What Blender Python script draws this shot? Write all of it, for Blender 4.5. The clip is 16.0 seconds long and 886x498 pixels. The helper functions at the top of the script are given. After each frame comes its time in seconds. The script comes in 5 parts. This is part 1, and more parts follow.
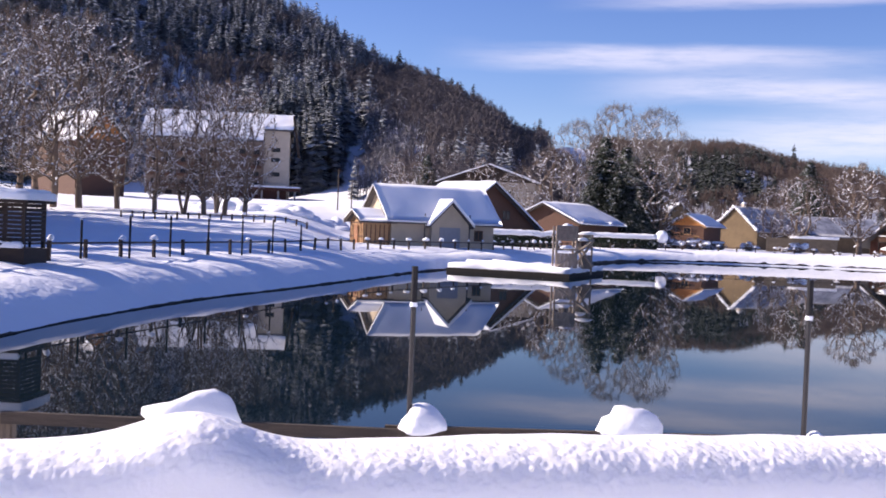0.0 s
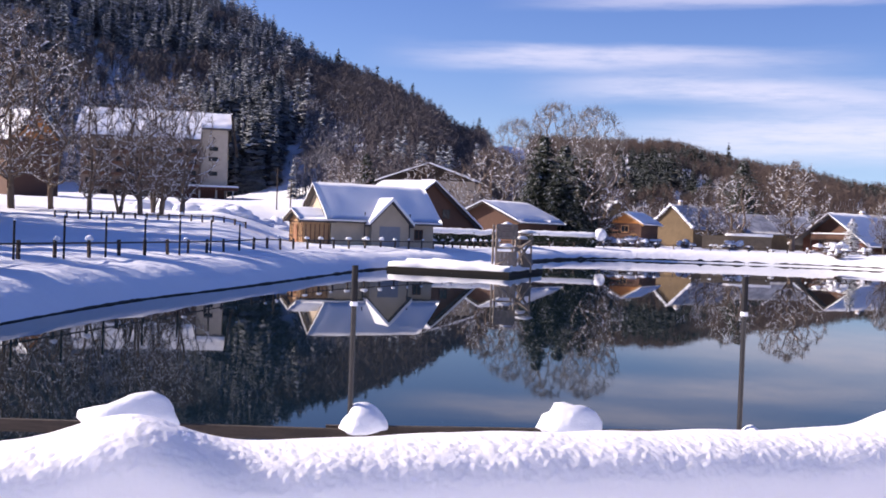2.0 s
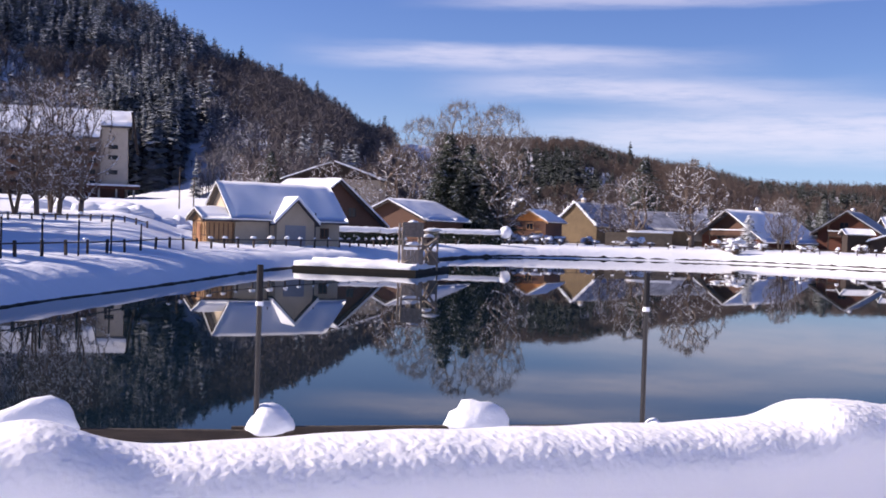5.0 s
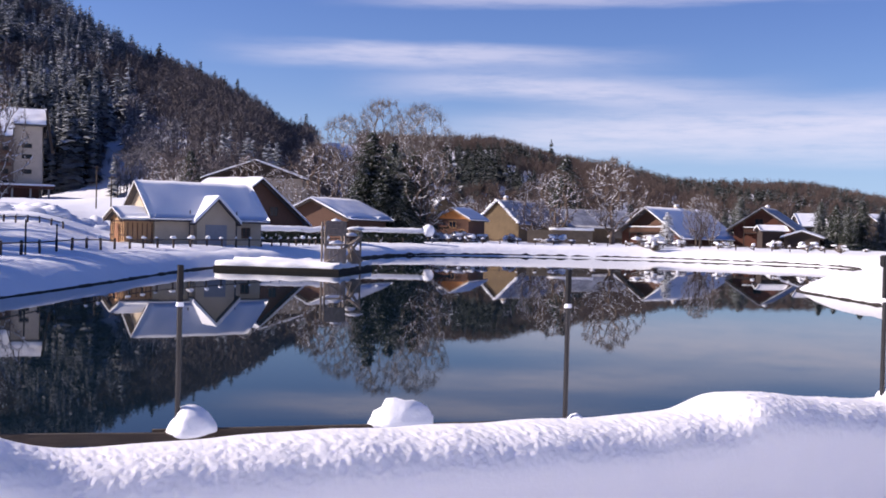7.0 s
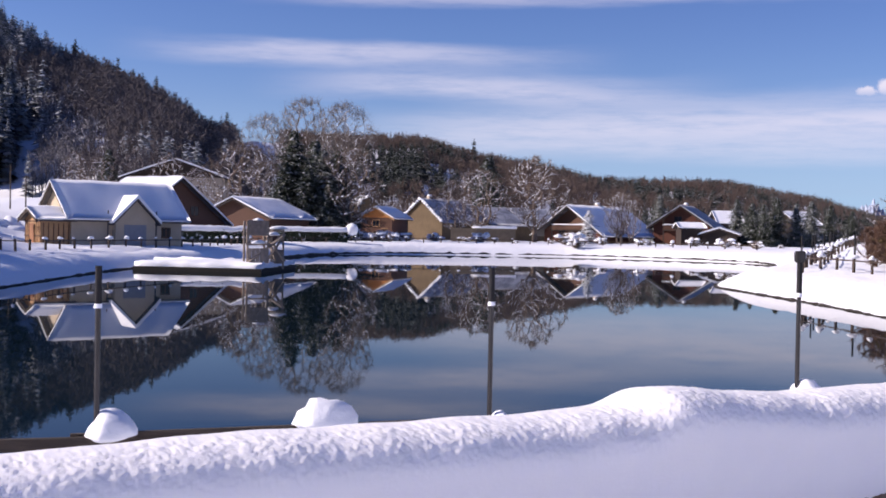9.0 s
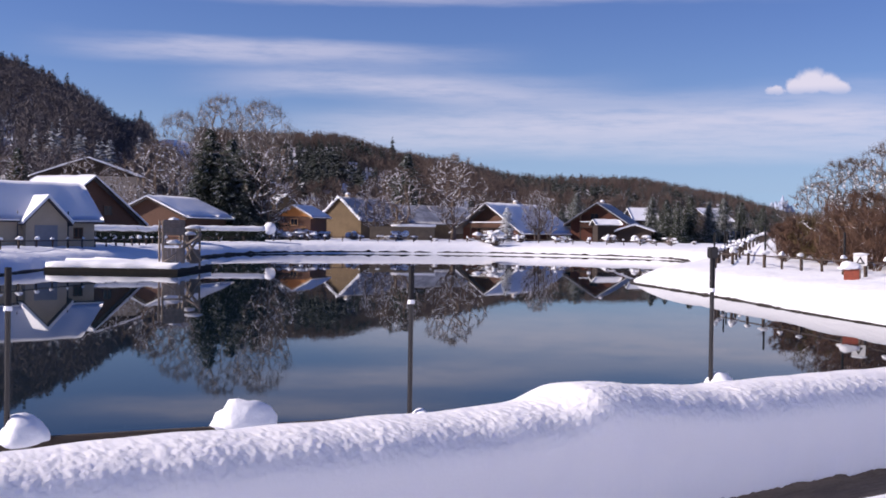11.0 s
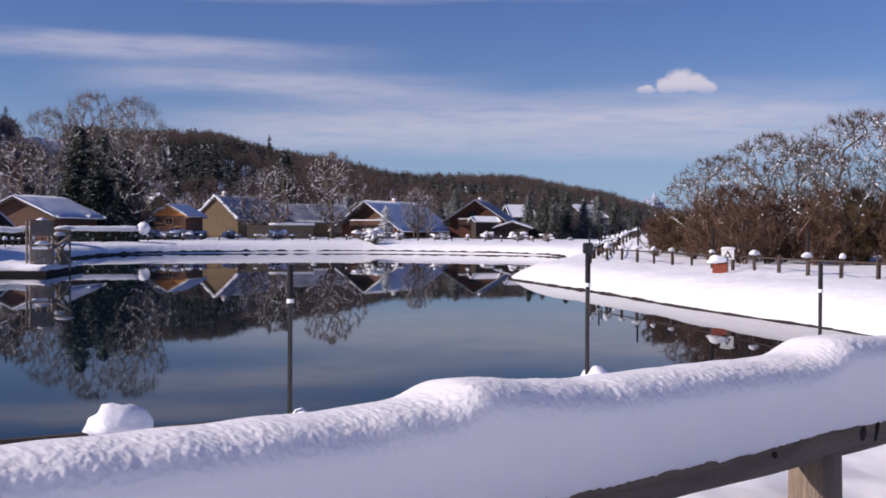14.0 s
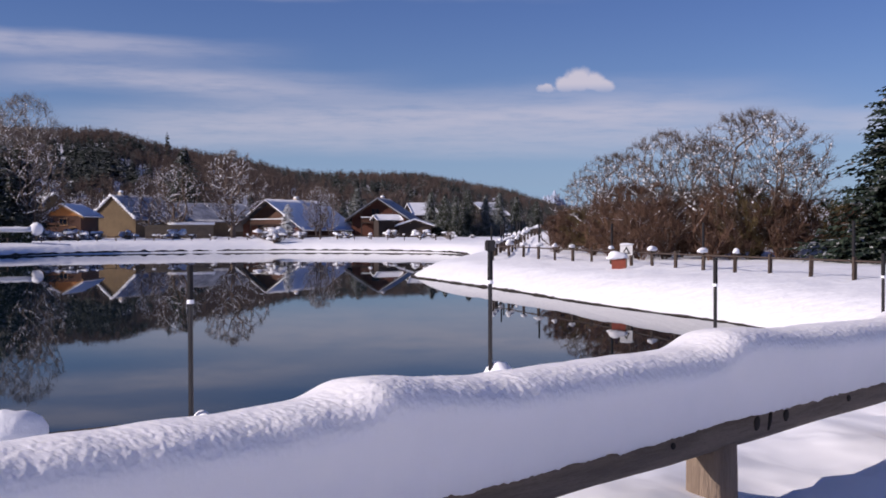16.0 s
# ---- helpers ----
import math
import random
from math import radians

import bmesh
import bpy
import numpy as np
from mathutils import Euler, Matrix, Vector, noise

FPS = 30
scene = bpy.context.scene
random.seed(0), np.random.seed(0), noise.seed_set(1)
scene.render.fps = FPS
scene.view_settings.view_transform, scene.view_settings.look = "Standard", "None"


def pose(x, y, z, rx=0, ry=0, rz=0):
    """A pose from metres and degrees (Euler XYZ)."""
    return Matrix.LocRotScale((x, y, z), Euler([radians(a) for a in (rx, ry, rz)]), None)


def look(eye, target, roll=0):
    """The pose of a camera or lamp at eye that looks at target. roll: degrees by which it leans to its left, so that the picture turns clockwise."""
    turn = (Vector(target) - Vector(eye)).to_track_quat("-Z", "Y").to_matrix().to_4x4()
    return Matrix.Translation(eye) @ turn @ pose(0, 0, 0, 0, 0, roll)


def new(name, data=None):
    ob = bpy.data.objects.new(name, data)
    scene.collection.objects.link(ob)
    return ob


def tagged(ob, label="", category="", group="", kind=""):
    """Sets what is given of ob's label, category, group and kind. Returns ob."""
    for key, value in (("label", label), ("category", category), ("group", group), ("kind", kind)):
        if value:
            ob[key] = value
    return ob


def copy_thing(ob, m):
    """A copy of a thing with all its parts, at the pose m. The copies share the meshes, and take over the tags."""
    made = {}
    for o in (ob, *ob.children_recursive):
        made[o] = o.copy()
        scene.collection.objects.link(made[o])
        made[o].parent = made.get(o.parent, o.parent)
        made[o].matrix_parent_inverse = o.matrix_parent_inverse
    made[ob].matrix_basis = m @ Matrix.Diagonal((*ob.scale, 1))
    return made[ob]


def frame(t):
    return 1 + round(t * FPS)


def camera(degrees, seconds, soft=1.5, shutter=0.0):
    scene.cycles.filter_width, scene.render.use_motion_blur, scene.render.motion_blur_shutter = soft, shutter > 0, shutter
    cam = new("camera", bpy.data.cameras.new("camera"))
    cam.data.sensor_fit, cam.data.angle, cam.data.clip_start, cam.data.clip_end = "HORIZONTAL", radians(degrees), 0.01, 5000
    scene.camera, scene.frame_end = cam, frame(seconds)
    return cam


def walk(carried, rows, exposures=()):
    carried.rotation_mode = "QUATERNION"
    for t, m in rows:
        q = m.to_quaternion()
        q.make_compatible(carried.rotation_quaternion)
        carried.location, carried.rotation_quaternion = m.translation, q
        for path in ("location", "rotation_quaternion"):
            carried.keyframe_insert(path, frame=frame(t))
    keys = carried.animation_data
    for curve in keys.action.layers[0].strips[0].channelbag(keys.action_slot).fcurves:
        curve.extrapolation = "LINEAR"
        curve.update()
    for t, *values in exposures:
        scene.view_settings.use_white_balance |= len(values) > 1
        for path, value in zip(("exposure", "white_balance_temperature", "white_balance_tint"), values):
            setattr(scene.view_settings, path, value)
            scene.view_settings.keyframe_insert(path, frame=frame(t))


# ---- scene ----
cam = camera(43.46, 16.0, soft=1.75)
EYE = 3.0  # above the water
# seconds, then the turn in degrees; the camera pans on the spot
ROWS = [
    (0, 88.978, -2.380, 0.041), (0.5, 88.999, -2.338, -0.675), (1, 89.007, -2.308, -1.499),
    (1.5, 89.019, -2.207, -2.309), (2, 89.040, -2.130, -3.051), (2.5, 89.050, -2.084, -3.800),
    (3, 89.060, -2.035, -4.584), (3.5, 89.073, -1.975, -5.359), (4, 89.088, -1.925, -6.119),
    (6.5, 89.136, -1.527, -10.901), (7, 89.141, -1.435, -11.851), (7.5, 89.145, -1.360, -12.620),
    (8, 89.148, -1.285, -13.581), (8.5, 89.154, -1.220, -14.658), (9, 89.159, -1.120, -15.789),
    (11.5, 89.130, -0.681, -21.029), (12, 89.127, -0.589, -22.140), (12.5, 89.118, -0.507, -23.208),
    (13, 89.103, -0.420, -24.186), (13.5, 89.095, -0.346, -25.098), (14, 89.077, -0.267, -26.181),
    (14.5, 89.058, -0.170, -27.232), (15, 89.032, -0.080, -28.650), (15.5, 89.012, 0.033, -29.926),
    (16, 88.985, 0.165, -31.193),
]
# seconds, stops, white balance: the picture darkens as the camera turns
EXPOSURES = [(0, 1.07, 6820, 20.5), (4, 0.91, 6750, 20.5), (9, 0.64, 6600, 20.5), (12.5, 0.35, 6550, 20.5), (16, 0.1, 6550, 20.5)]
walk(cam, [(t, pose(0, 0, EYE, rx, ry, rz)) for t, rx, ry, rz in ROWS], EXPOSURES)

# ---- light ----
SUN_AZ, SUN_EL = -78.0, 26.0  # from +y towards +x, degrees
sun_dir = Vector((math.sin(radians(SUN_AZ)) * math.cos(radians(SUN_EL)), math.cos(radians(SUN_AZ)) * math.cos(radians(SUN_EL)), math.sin(radians(SUN_EL))))
sun = new("sun", bpy.data.lights.new("sun", "SUN"))
sun.data.energy, sun.data.angle, sun.data.color = 4.5, radians(0.5), (1.0, 0.93, 0.84)
sun.matrix_world = look(sun_dir * 100, (0, 0, 0))

world = bpy.data.worlds.new("winter_sky")
scene.world = world
world.use_nodes = True


class Nodes:
    """Short hand for node trees."""

    def __init__(self, tree):
        self.tree = tree
        tree.nodes.clear()

    def add(self, kind, **inputs):
        node = self.tree.nodes.new(kind)
        for key, value in inputs.items():
            self.put(node.inputs[int(key[1:]) if key[0] == "i" and key[1:].isdigit() else key.replace("_", " ")], value)
        return node

    def put(self, socket, value):
        if isinstance(value, bpy.types.NodeSocket):
            self.tree.links.new(value, socket)
        elif isinstance(value, bpy.types.Node):
            self.tree.links.new(value.outputs[0], socket)
        else:
            socket.default_value = value

    def math(self, op, a, b=0.0, clamp=False):
        node = self.add("ShaderNodeMath", i0=a, i1=b)
        node.operation, node.use_clamp = op, clamp
        return node.outputs[0]

    def span(self, value, a, b, lo=0.0, hi=1.0):
        node = self.add("ShaderNodeMapRange", i0=value, i1=a, i2=b, i3=lo, i4=hi)
        node.interpolation_type = "SMOOTHSTEP"
        return node.outputs[0]

    def mix(self, fac, a, b):
        n = self.add("ShaderNodeMix")
        n.data_type = "RGBA"
        self.put(n.inputs[0], fac), self.put(n.inputs[6], a), self.put(n.inputs[7], b)
        return n.outputs[2]


def rgb(r, g, b):
    return (r, g, b, 1.0)


def build_sky():
    n = Nodes(world.node_tree)
    sky = n.add("ShaderNodeTexSky")
    sky.sky_type, sky.sun_disc, sky.sun_elevation, sky.sun_rotation = "NISHITA", False, radians(SUN_EL), radians(SUN_AZ)
    sky.air_density, sky.dust_density, sky.ozone_density, sky.altitude = 1.0, 0.0, 4.2, 900
    co = n.add("ShaderNodeTexCoord").outputs["Generated"]
    xyz = n.add("ShaderNodeSeparateXYZ", i0=co)
    az = n.math("MULTIPLY", n.math("ARCTAN2", xyz.outputs[0], xyz.outputs[1]), 57.2958)
    el = n.math("MULTIPLY", n.math("ARCSINE", xyz.outputs[2]), 57.2958)
    clear = n.add("ShaderNodeHueSaturation", Hue=n.span(el, 0.0, 9.0, 0.53, 0.5185), Saturation=1.15, Color=sky.outputs[0]).outputs[0]
    clear = n.mix(n.span(el, 0.3, 7.0, 0.7, 0.0), clear, rgb(2.2, 4.1, 7.2))
    # long thin cloud sheets, nearly level, drawn out sideways
    flat = n.add("ShaderNodeCombineXYZ", i0=n.math("MULTIPLY", az, 0.055), i1=n.math("MULTIPLY", el, 0.42), i2=0.0)
    warp = n.add("ShaderNodeTexNoise", Vector=flat, Scale=1.0, Detail=6.0, Roughness=0.55).outputs[0]
    wisp = n.add("ShaderNodeTexNoise", Vector=flat, Scale=4.5, Detail=6.0, Roughness=0.65).outputs[0]
    warp0 = n.math("MULTIPLY", n.math("SUBTRACT", warp, 0.5), 1.9)
    lift = n.math("ADD", el, warp0)
    mask = 0.0
    for middle, half, a0, a1, slope, amount in CLOUDS:
        line = n.math("SUBTRACT", lift, n.math("ADD", middle, n.math("MULTIPLY", n.math("SUBTRACT", az, (a0 + a1) / 2), slope)))
        band = n.span(n.math("ABSOLUTE", line), half, half * 0.15)
        ends = n.math("MULTIPLY", n.span(az, a0 - 5, a0 + 5), n.span(az, a1 + 7, a1 - 7))
        mask = n.math("ADD", mask, n.math("MULTIPLY", n.math("MULTIPLY", band, ends), amount))
    mask = n.math("MULTIPLY", mask, n.span(wisp, 0.2, 0.62, 0.45, 1.0), True)
    # one small heaped cloud
    lumps = n.add("ShaderNodeTexNoise", Vector=co, Scale=70.0, Detail=6.0, Roughness=0.65).outputs[0]
    heap = 0.0
    for ca, ce, size, squash in ((38.15, 7.55, 0.8, 0.85), (37.5, 7.3, 0.55, 0.8), (38.9, 7.45, 0.62, 0.85), (39.45, 7.15, 0.5, 0.7), (36.5, 7.15, 0.3, 0.45)):
        dx, dy = n.math("MULTIPLY", n.math("SUBTRACT", az, ca), squash), n.math("SUBTRACT", el, ce)
        far = n.math("SQRT", n.math("ADD", n.math("MULTIPLY", dx, dx), n.math("MULTIPLY", dy, dy)))
        heap = n.math("MAXIMUM", heap, n.span(n.math("ADD", far, n.math("MULTIPLY", n.math("SUBTRACT", lumps, 0.5), 0.5)), size, size * 0.5))
    heap = n.math("MULTIPLY", heap, n.span(el, 6.6, 7.45))
    mask = n.math("MAXIMUM", mask, n.math("MULTIPLY", heap, 0.9))
    hue = n.mix(mask, clear, rgb(*CLOUD_COLOUR))
    back = n.add("ShaderNodeBackground", Color=hue, Strength=SKY_STRENGTH)
    out = n.add("ShaderNodeOutputWorld")
    n.tree.links.new(back.outputs[0], out.inputs[0])


SKY_STRENGTH = 0.075
CLOUD_COLOUR = (7.2, 7.15, 8.0)
# middle elevation, half height, azimuth from and to, slope, amount
CLOUDS = [(8.9, 0.9, 3, 19, 0.0, 0.5), (7.5, 1.0, 10, 25, 0.0, 0.5), (6.3, 1.5, 18, 46, 0.0, 0.32), (5.0, 1.7, 13, 47, 0.012, 0.46), (11.9, 0.7, 9, 34, 0.01, 0.36),
          (5.0, 1.3, 49, 66, 0.0, 0.45), (10.0, 1.4, 70, 120, 0.01, 0.5), (8.0, 1.6, -110, -48, 0.01, 0.45)]
build_sky()


# ---- materials ----
def surface(name, colour, rough=0.8, other=None, scale=2.0, fine=0.0, bump=0.0, bump_scale=20.0, metal=0.0, spec=0.3, stretch=None, amount=0.6, per_island=0.0):
    """A principled material whose colour wanders between two tones, with fine grain and relief."""
    m = bpy.data.materials.new(name)
    m.use_nodes = True
    n = Nodes(m.node_tree)
    co = n.add("ShaderNodeTexCoord").outputs["Object"]
    if stretch:
        co = n.add("ShaderNodeMapping", Vector=co, Scale=stretch).outputs[0]
    big = n.add("ShaderNodeTexNoise", Vector=co, Scale=scale, Detail=4.0, Roughness=0.6).outputs[0]
    hue = n.mix(n.math("MULTIPLY", n.span(big, 0.35, 0.7), amount), rgb(*colour), rgb(*(other or [c * 0.7 for c in colour])))
    if fine:
        small = n.add("ShaderNodeTexNoise", Vector=co, Scale=scale * 12, Detail=3.0).outputs[0]
        hue = n.mix(n.math("MULTIPLY", n.span(small, 0.45, 0.75), fine), hue, rgb(*[c * 0.45 for c in colour]))
    if per_island:
        rnd = n.add("ShaderNodeNewGeometry").outputs["Random Per Island"]
        hue = n.mix(n.math("MULTIPLY", rnd, per_island), hue, rgb(*(other or [c * 0.4 for c in colour])))
    p = n.add("ShaderNodeBsdfPrincipled", Base_Color=hue, Roughness=rough, Metallic=metal)
    p.inputs["Specular IOR Level"].default_value = spec
    if bump:
        grain = n.add("ShaderNodeTexNoise", Vector=co, Scale=bump_scale, Detail=4.0, Roughness=0.65).outputs[0]
        b = n.add("ShaderNodeBump", Height=grain, Strength=bump, Distance=0.05)
        n.put(p.inputs["Normal"], b.outputs[0])
    out = n.add("ShaderNodeOutputMaterial")
    n.tree.links.new(p.outputs[0], out.inputs[0])
    return m


GROUND_SNOW = surface("ground_snow", (0.86, 0.87, 0.9), 0.65, (0.81, 0.83, 0.87), 0.3, bump=0.4, bump_scale=0.9, spec=0.25)
for node in GROUND_SNOW.node_tree.nodes:
    if node.bl_idname == "ShaderNodeBump":
        node.inputs["Distance"].default_value = 0.3
    if node.bl_idname == "ShaderNodeTexNoise":
        node.inputs["Detail"].default_value = 3.0
SNOW = surface("snow", (0.86, 0.87, 0.9), 0.65, (0.8, 0.82, 0.87), 0.6, bump=0.25, bump_scale=9.0, spec=0.25)
RAIL_SNOW = surface("rail_snow", (0.88, 0.872, 0.88), 0.55, (0.83, 0.83, 0.85), 5.0, bump=0.08, bump_scale=170.0, spec=0.3)
RAIL_SNOW.node_tree.nodes["Principled BSDF"].inputs["Subsurface Weight"].default_value = 0.36
RAIL_SNOW.node_tree.nodes["Principled BSDF"].inputs["Subsurface Radius"].default_value = (1.0, 1.0, 1.1)
RAIL_SNOW.node_tree.nodes["Principled BSDF"].inputs["Subsurface Scale"].default_value = 0.14
STUCCO = surface("stucco", (0.5, 0.41, 0.305), 0.9, (0.41, 0.335, 0.245), 0.7, fine=0.15, bump=0.2, bump_scale=30)
PALE_WALL = surface("pale_wall", (0.48, 0.41, 0.335), 0.9, (0.385, 0.33, 0.275), 0.5, fine=0.1)
OCHRE = surface("ochre_render", (0.135, 0.095, 0.055), 0.9, (0.09, 0.064, 0.038), 0.7, fine=0.2)
BROWN_WOOD = surface("brown_boards", (0.115, 0.056, 0.036), 0.75, (0.066, 0.034, 0.023), 3.0, fine=0.35, stretch=(1, 1, 6), bump=0.2)
RED_WOOD = surface("red_brown_boards", (0.105, 0.037, 0.023), 0.75, (0.06, 0.024, 0.016), 3.0, fine=0.35, stretch=(1, 1, 6), bump=0.2)
HONEY_WOOD = surface("honey_boards", (0.46, 0.27, 0.135), 0.7, (0.33, 0.175, 0.08), 3.0, fine=0.3, stretch=(1, 1, 6), bump=0.2)
ORANGE_WOOD = surface("orange_boards", (0.5, 0.2, 0.06), 0.7, (0.35, 0.13, 0.04), 3.0, fine=0.3, stretch=(1, 1, 6), bump=0.2)
DARK_WOOD = surface("dark_boards", (0.045, 0.032, 0.026), 0.8, (0.025, 0.02, 0.018), 3.0, fine=0.3, stretch=(1, 1, 8))
GREY_WOOD = surface("grey_weathered_wood", (0.22, 0.18, 0.148), 0.85, (0.09, 0.073, 0.062), 3.0, fine=0.5, stretch=(1.2, 14, 14), bump=0.5, bump_scale=10)
POST_WOOD = surface("post_wood", (0.16, 0.125, 0.095), 0.8, (0.075, 0.058, 0.045), 4.0, fine=0.4, stretch=(10, 10, 1.2), bump=0.4, bump_scale=8)
SLUICE_WOOD = surface("grey_sluice_boards", (0.34, 0.28, 0.23), 0.85, (0.17, 0.14, 0.115), 3.0, fine=0.4, stretch=(3, 3, 1))
BOARD_WOOD = surface("dark_fence_boards", (0.095, 0.074, 0.058), 0.85, (0.045, 0.036, 0.03), 3.0, fine=0.5, stretch=(1.2, 14, 14), bump=0.5, bump_scale=10)
LOG_WOOD = surface("grained_log_wood", (0.27, 0.205, 0.155), 0.8, (0.13, 0.095, 0.07), 2.6, fine=0.45, stretch=(9, 9, 0.9), bump=0.5, bump_scale=6)
TAR = surface("black_timber", (0.016, 0.014, 0.013), 0.8, (0.03, 0.026, 0.023), 4.0, fine=0.3)
EARTH = surface("wet_bank_earth", (0.022, 0.018, 0.015), 0.8, (0.05, 0.041, 0.032), 4.0, fine=0.4, bump=0.4)
STEEL = surface("galvanised_pole", (0.055, 0.053, 0.055), 0.25, (0.03, 0.029, 0.03), 9.0, metal=0.5, stretch=(1, 1, 0.3))
IRON = surface("dark_fence_iron", (0.02, 0.02, 0.022), 0.55, (0.035, 0.033, 0.035), 9.0, spec=0.08)
SHUTTER = surface("grey_garage_door", (0.24, 0.25, 0.28), 0.6, (0.2, 0.21, 0.24), 3.0)
ROOFING = surface("dark_roofing", (0.09, 0.085, 0.09), 0.8, (0.06, 0.055, 0.06), 3.0)
BARK = surface("bark", (0.11, 0.085, 0.068), 0.9, (0.06, 0.046, 0.038), 2.0, fine=0.3)
NEEDLE = surface("dark_needles", (0.022, 0.04, 0.028), 0.85, (0.045, 0.05, 0.025), 0.3, per_island=0.6)


def glass_material():
    m = bpy.data.materials.new("window_glass")
    m.use_nodes = True
    p = m.node_tree.nodes["Principled BSDF"]
    p.inputs["Base Color"].default_value = rgb(0.02, 0.022, 0.028)
    p.inputs["Roughness"].default_value = 0.12
    p.inputs["Specular IOR Level"].default_value = 0.2
    return m


def water_material():
    m = bpy.data.materials.new("pond_water")
    m.use_nodes = True
    n = Nodes(m.node_tree)
    co = n.add("ShaderNodeTexCoord").outputs["Object"]
    wide = n.add("ShaderNodeTexNoise", Vector=co, Scale=0.9, Detail=3.0).outputs[0]
    b = n.add("ShaderNodeBump", Height=wide, Strength=0.02, Distance=0.02)
    deep = n.mix(n.add("ShaderNodeTexNoise", Vector=co, Scale=0.05).outputs[0], rgb(0.003, 0.009, 0.015), rgb(0.005, 0.013, 0.02))
    p = n.add("ShaderNodeBsdfPrincipled", Base_Color=deep, Roughness=0.015, IOR=1.34, Normal=b.outputs[0])
    p.inputs["Specular IOR Level"].default_value = 0.12
    out = n.add("ShaderNodeOutputMaterial")
    n.tree.links.new(p.outputs[0], out.inputs[0])
    return m


GLASS, WATER = glass_material(), water_material()


# ---- small builders ----
def mesh_of(name, verts, faces, material, smooth=False):
    """A mesh from numpy corners and faces, all of one size."""
    me = bpy.data.meshes.new(name)
    verts, faces = np.asarray(verts, np.float32), np.asarray(faces, np.int32)
    k = faces.shape[1]
    me.vertices.add(len(verts)), me.loops.add(faces.size), me.polygons.add(len(faces))
    me.vertices.foreach_set("co", verts.ravel())
    me.loops.foreach_set("vertex_index", faces.ravel())
    me.polygons.foreach_set("loop_start", np.arange(len(faces), dtype=np.int32) * k)
    if smooth:
        me.polygons.foreach_set("use_smooth", np.ones(len(faces), bool))
    me.update(calc_edges=True)
    me.materials.append(material)
    return me


def part(name, bm, material, parent=None, label="", smooth=False):
    """Links a bmesh, or a mesh, as one object under a thing or a part."""
    if isinstance(bm, bmesh.types.BMesh):
        me = bpy.data.meshes.new(name)
        bmesh.ops.recalc_face_normals(bm, faces=bm.faces)
        bm.to_mesh(me)
        bm.free()
        me.materials.append(material)
    else:
        me = bm
    if smooth:
        me.polygons.foreach_set("use_smooth", np.ones(len(me.polygons), bool))
    ob = new(name, me)
    ob.parent = parent
    if label:
        tagged(ob, label)
    return ob


def base(name, m, label, category, group="", kind=""):
    ob = new(name)
    ob.matrix_world = m
    ob.empty_display_size = 0.2
    return tagged(ob, label, category, group, kind)


def box(bm, x0, x1, y0, y1, z0, z1, m=None, bevel=0.0):
    made = bmesh.ops.create_cube(bm, size=1, matrix=(m or Matrix()) @ Matrix.Translation(((x0 + x1) / 2, (y0 + y1) / 2, (z0 + z1) / 2)) @ Matrix.Diagonal((x1 - x0, y1 - y0, z1 - z0, 1)))
    if bevel:
        edges = list({e for v in made["verts"] for e in v.link_edges})
        bmesh.ops.bevel(bm, geom=edges, offset=bevel, segments=2, affect="EDGES")
    return bm


def boxes(*rows, bevel=0.0):
    bm = bmesh.new()
    for row in rows:
        box(bm, *row, bevel=bevel)
    return bm


def rod(bm, a, b, r0, r1=None, sides=8):
    a, b = Vector(a), Vector(b)
    d = b - a
    m = Matrix.Translation((a + b) / 2) @ d.to_track_quat("Z", "Y").to_matrix().to_4x4()
    bmesh.ops.create_cone(bm, cap_ends=True, segments=sides, radius1=r0, radius2=r0 if r1 is None else r1, depth=d.length, matrix=m)
    return bm


def prism(bm, outline, x0, x1):
    """A solid with a (y, z) outline, drawn out along x."""
    a = [bm.verts.new((x0, y, z)) for y, z in outline]
    b = [bm.verts.new((x1, y, z)) for y, z in outline]
    bm.faces.new(a), bm.faces.new(b[::-1])
    for i in range(len(a)):
        j = (i + 1) % len(a)
        bm.faces.new((a[i], b[i], b[j], a[j]))
    return bm


def snow_lump(name, parent, rx, ry, h, seed, at=(0, 0, 0), label="", skew=0.0):
    """A rounded cap of snow with an uneven outline."""
    bm = bmesh.new()
    bmesh.ops.create_icosphere(bm, subdivisions=3, radius=1)
    for v in bm.verts:
        p = v.co.copy()
        k = 1 + 0.28 * noise.noise(p * 1.3 + Vector((seed, 0, 0))) + 0.1 * noise.noise(p * 3.1 + Vector((0, seed, 0)))
        z = p.z * k * (1 + skew * p.x)
        z = z if z > 0 else z * 0.25
        edge = 1 + 0.12 * (p.z < -0.1)
        v.co = Vector((p.x * k * rx / edge + at[0], p.y * k * ry / edge + at[1], z * h + at[2]))
    return part(name, bm, SNOW, parent, label, smooth=True)


def az_pt(az, r):
    return math.sin(radians(az)) * r, math.cos(radians(az)) * r


def smooth01(u):
    u = np.clip(u, 0, 1)
    return u * u * (3 - 2 * u)


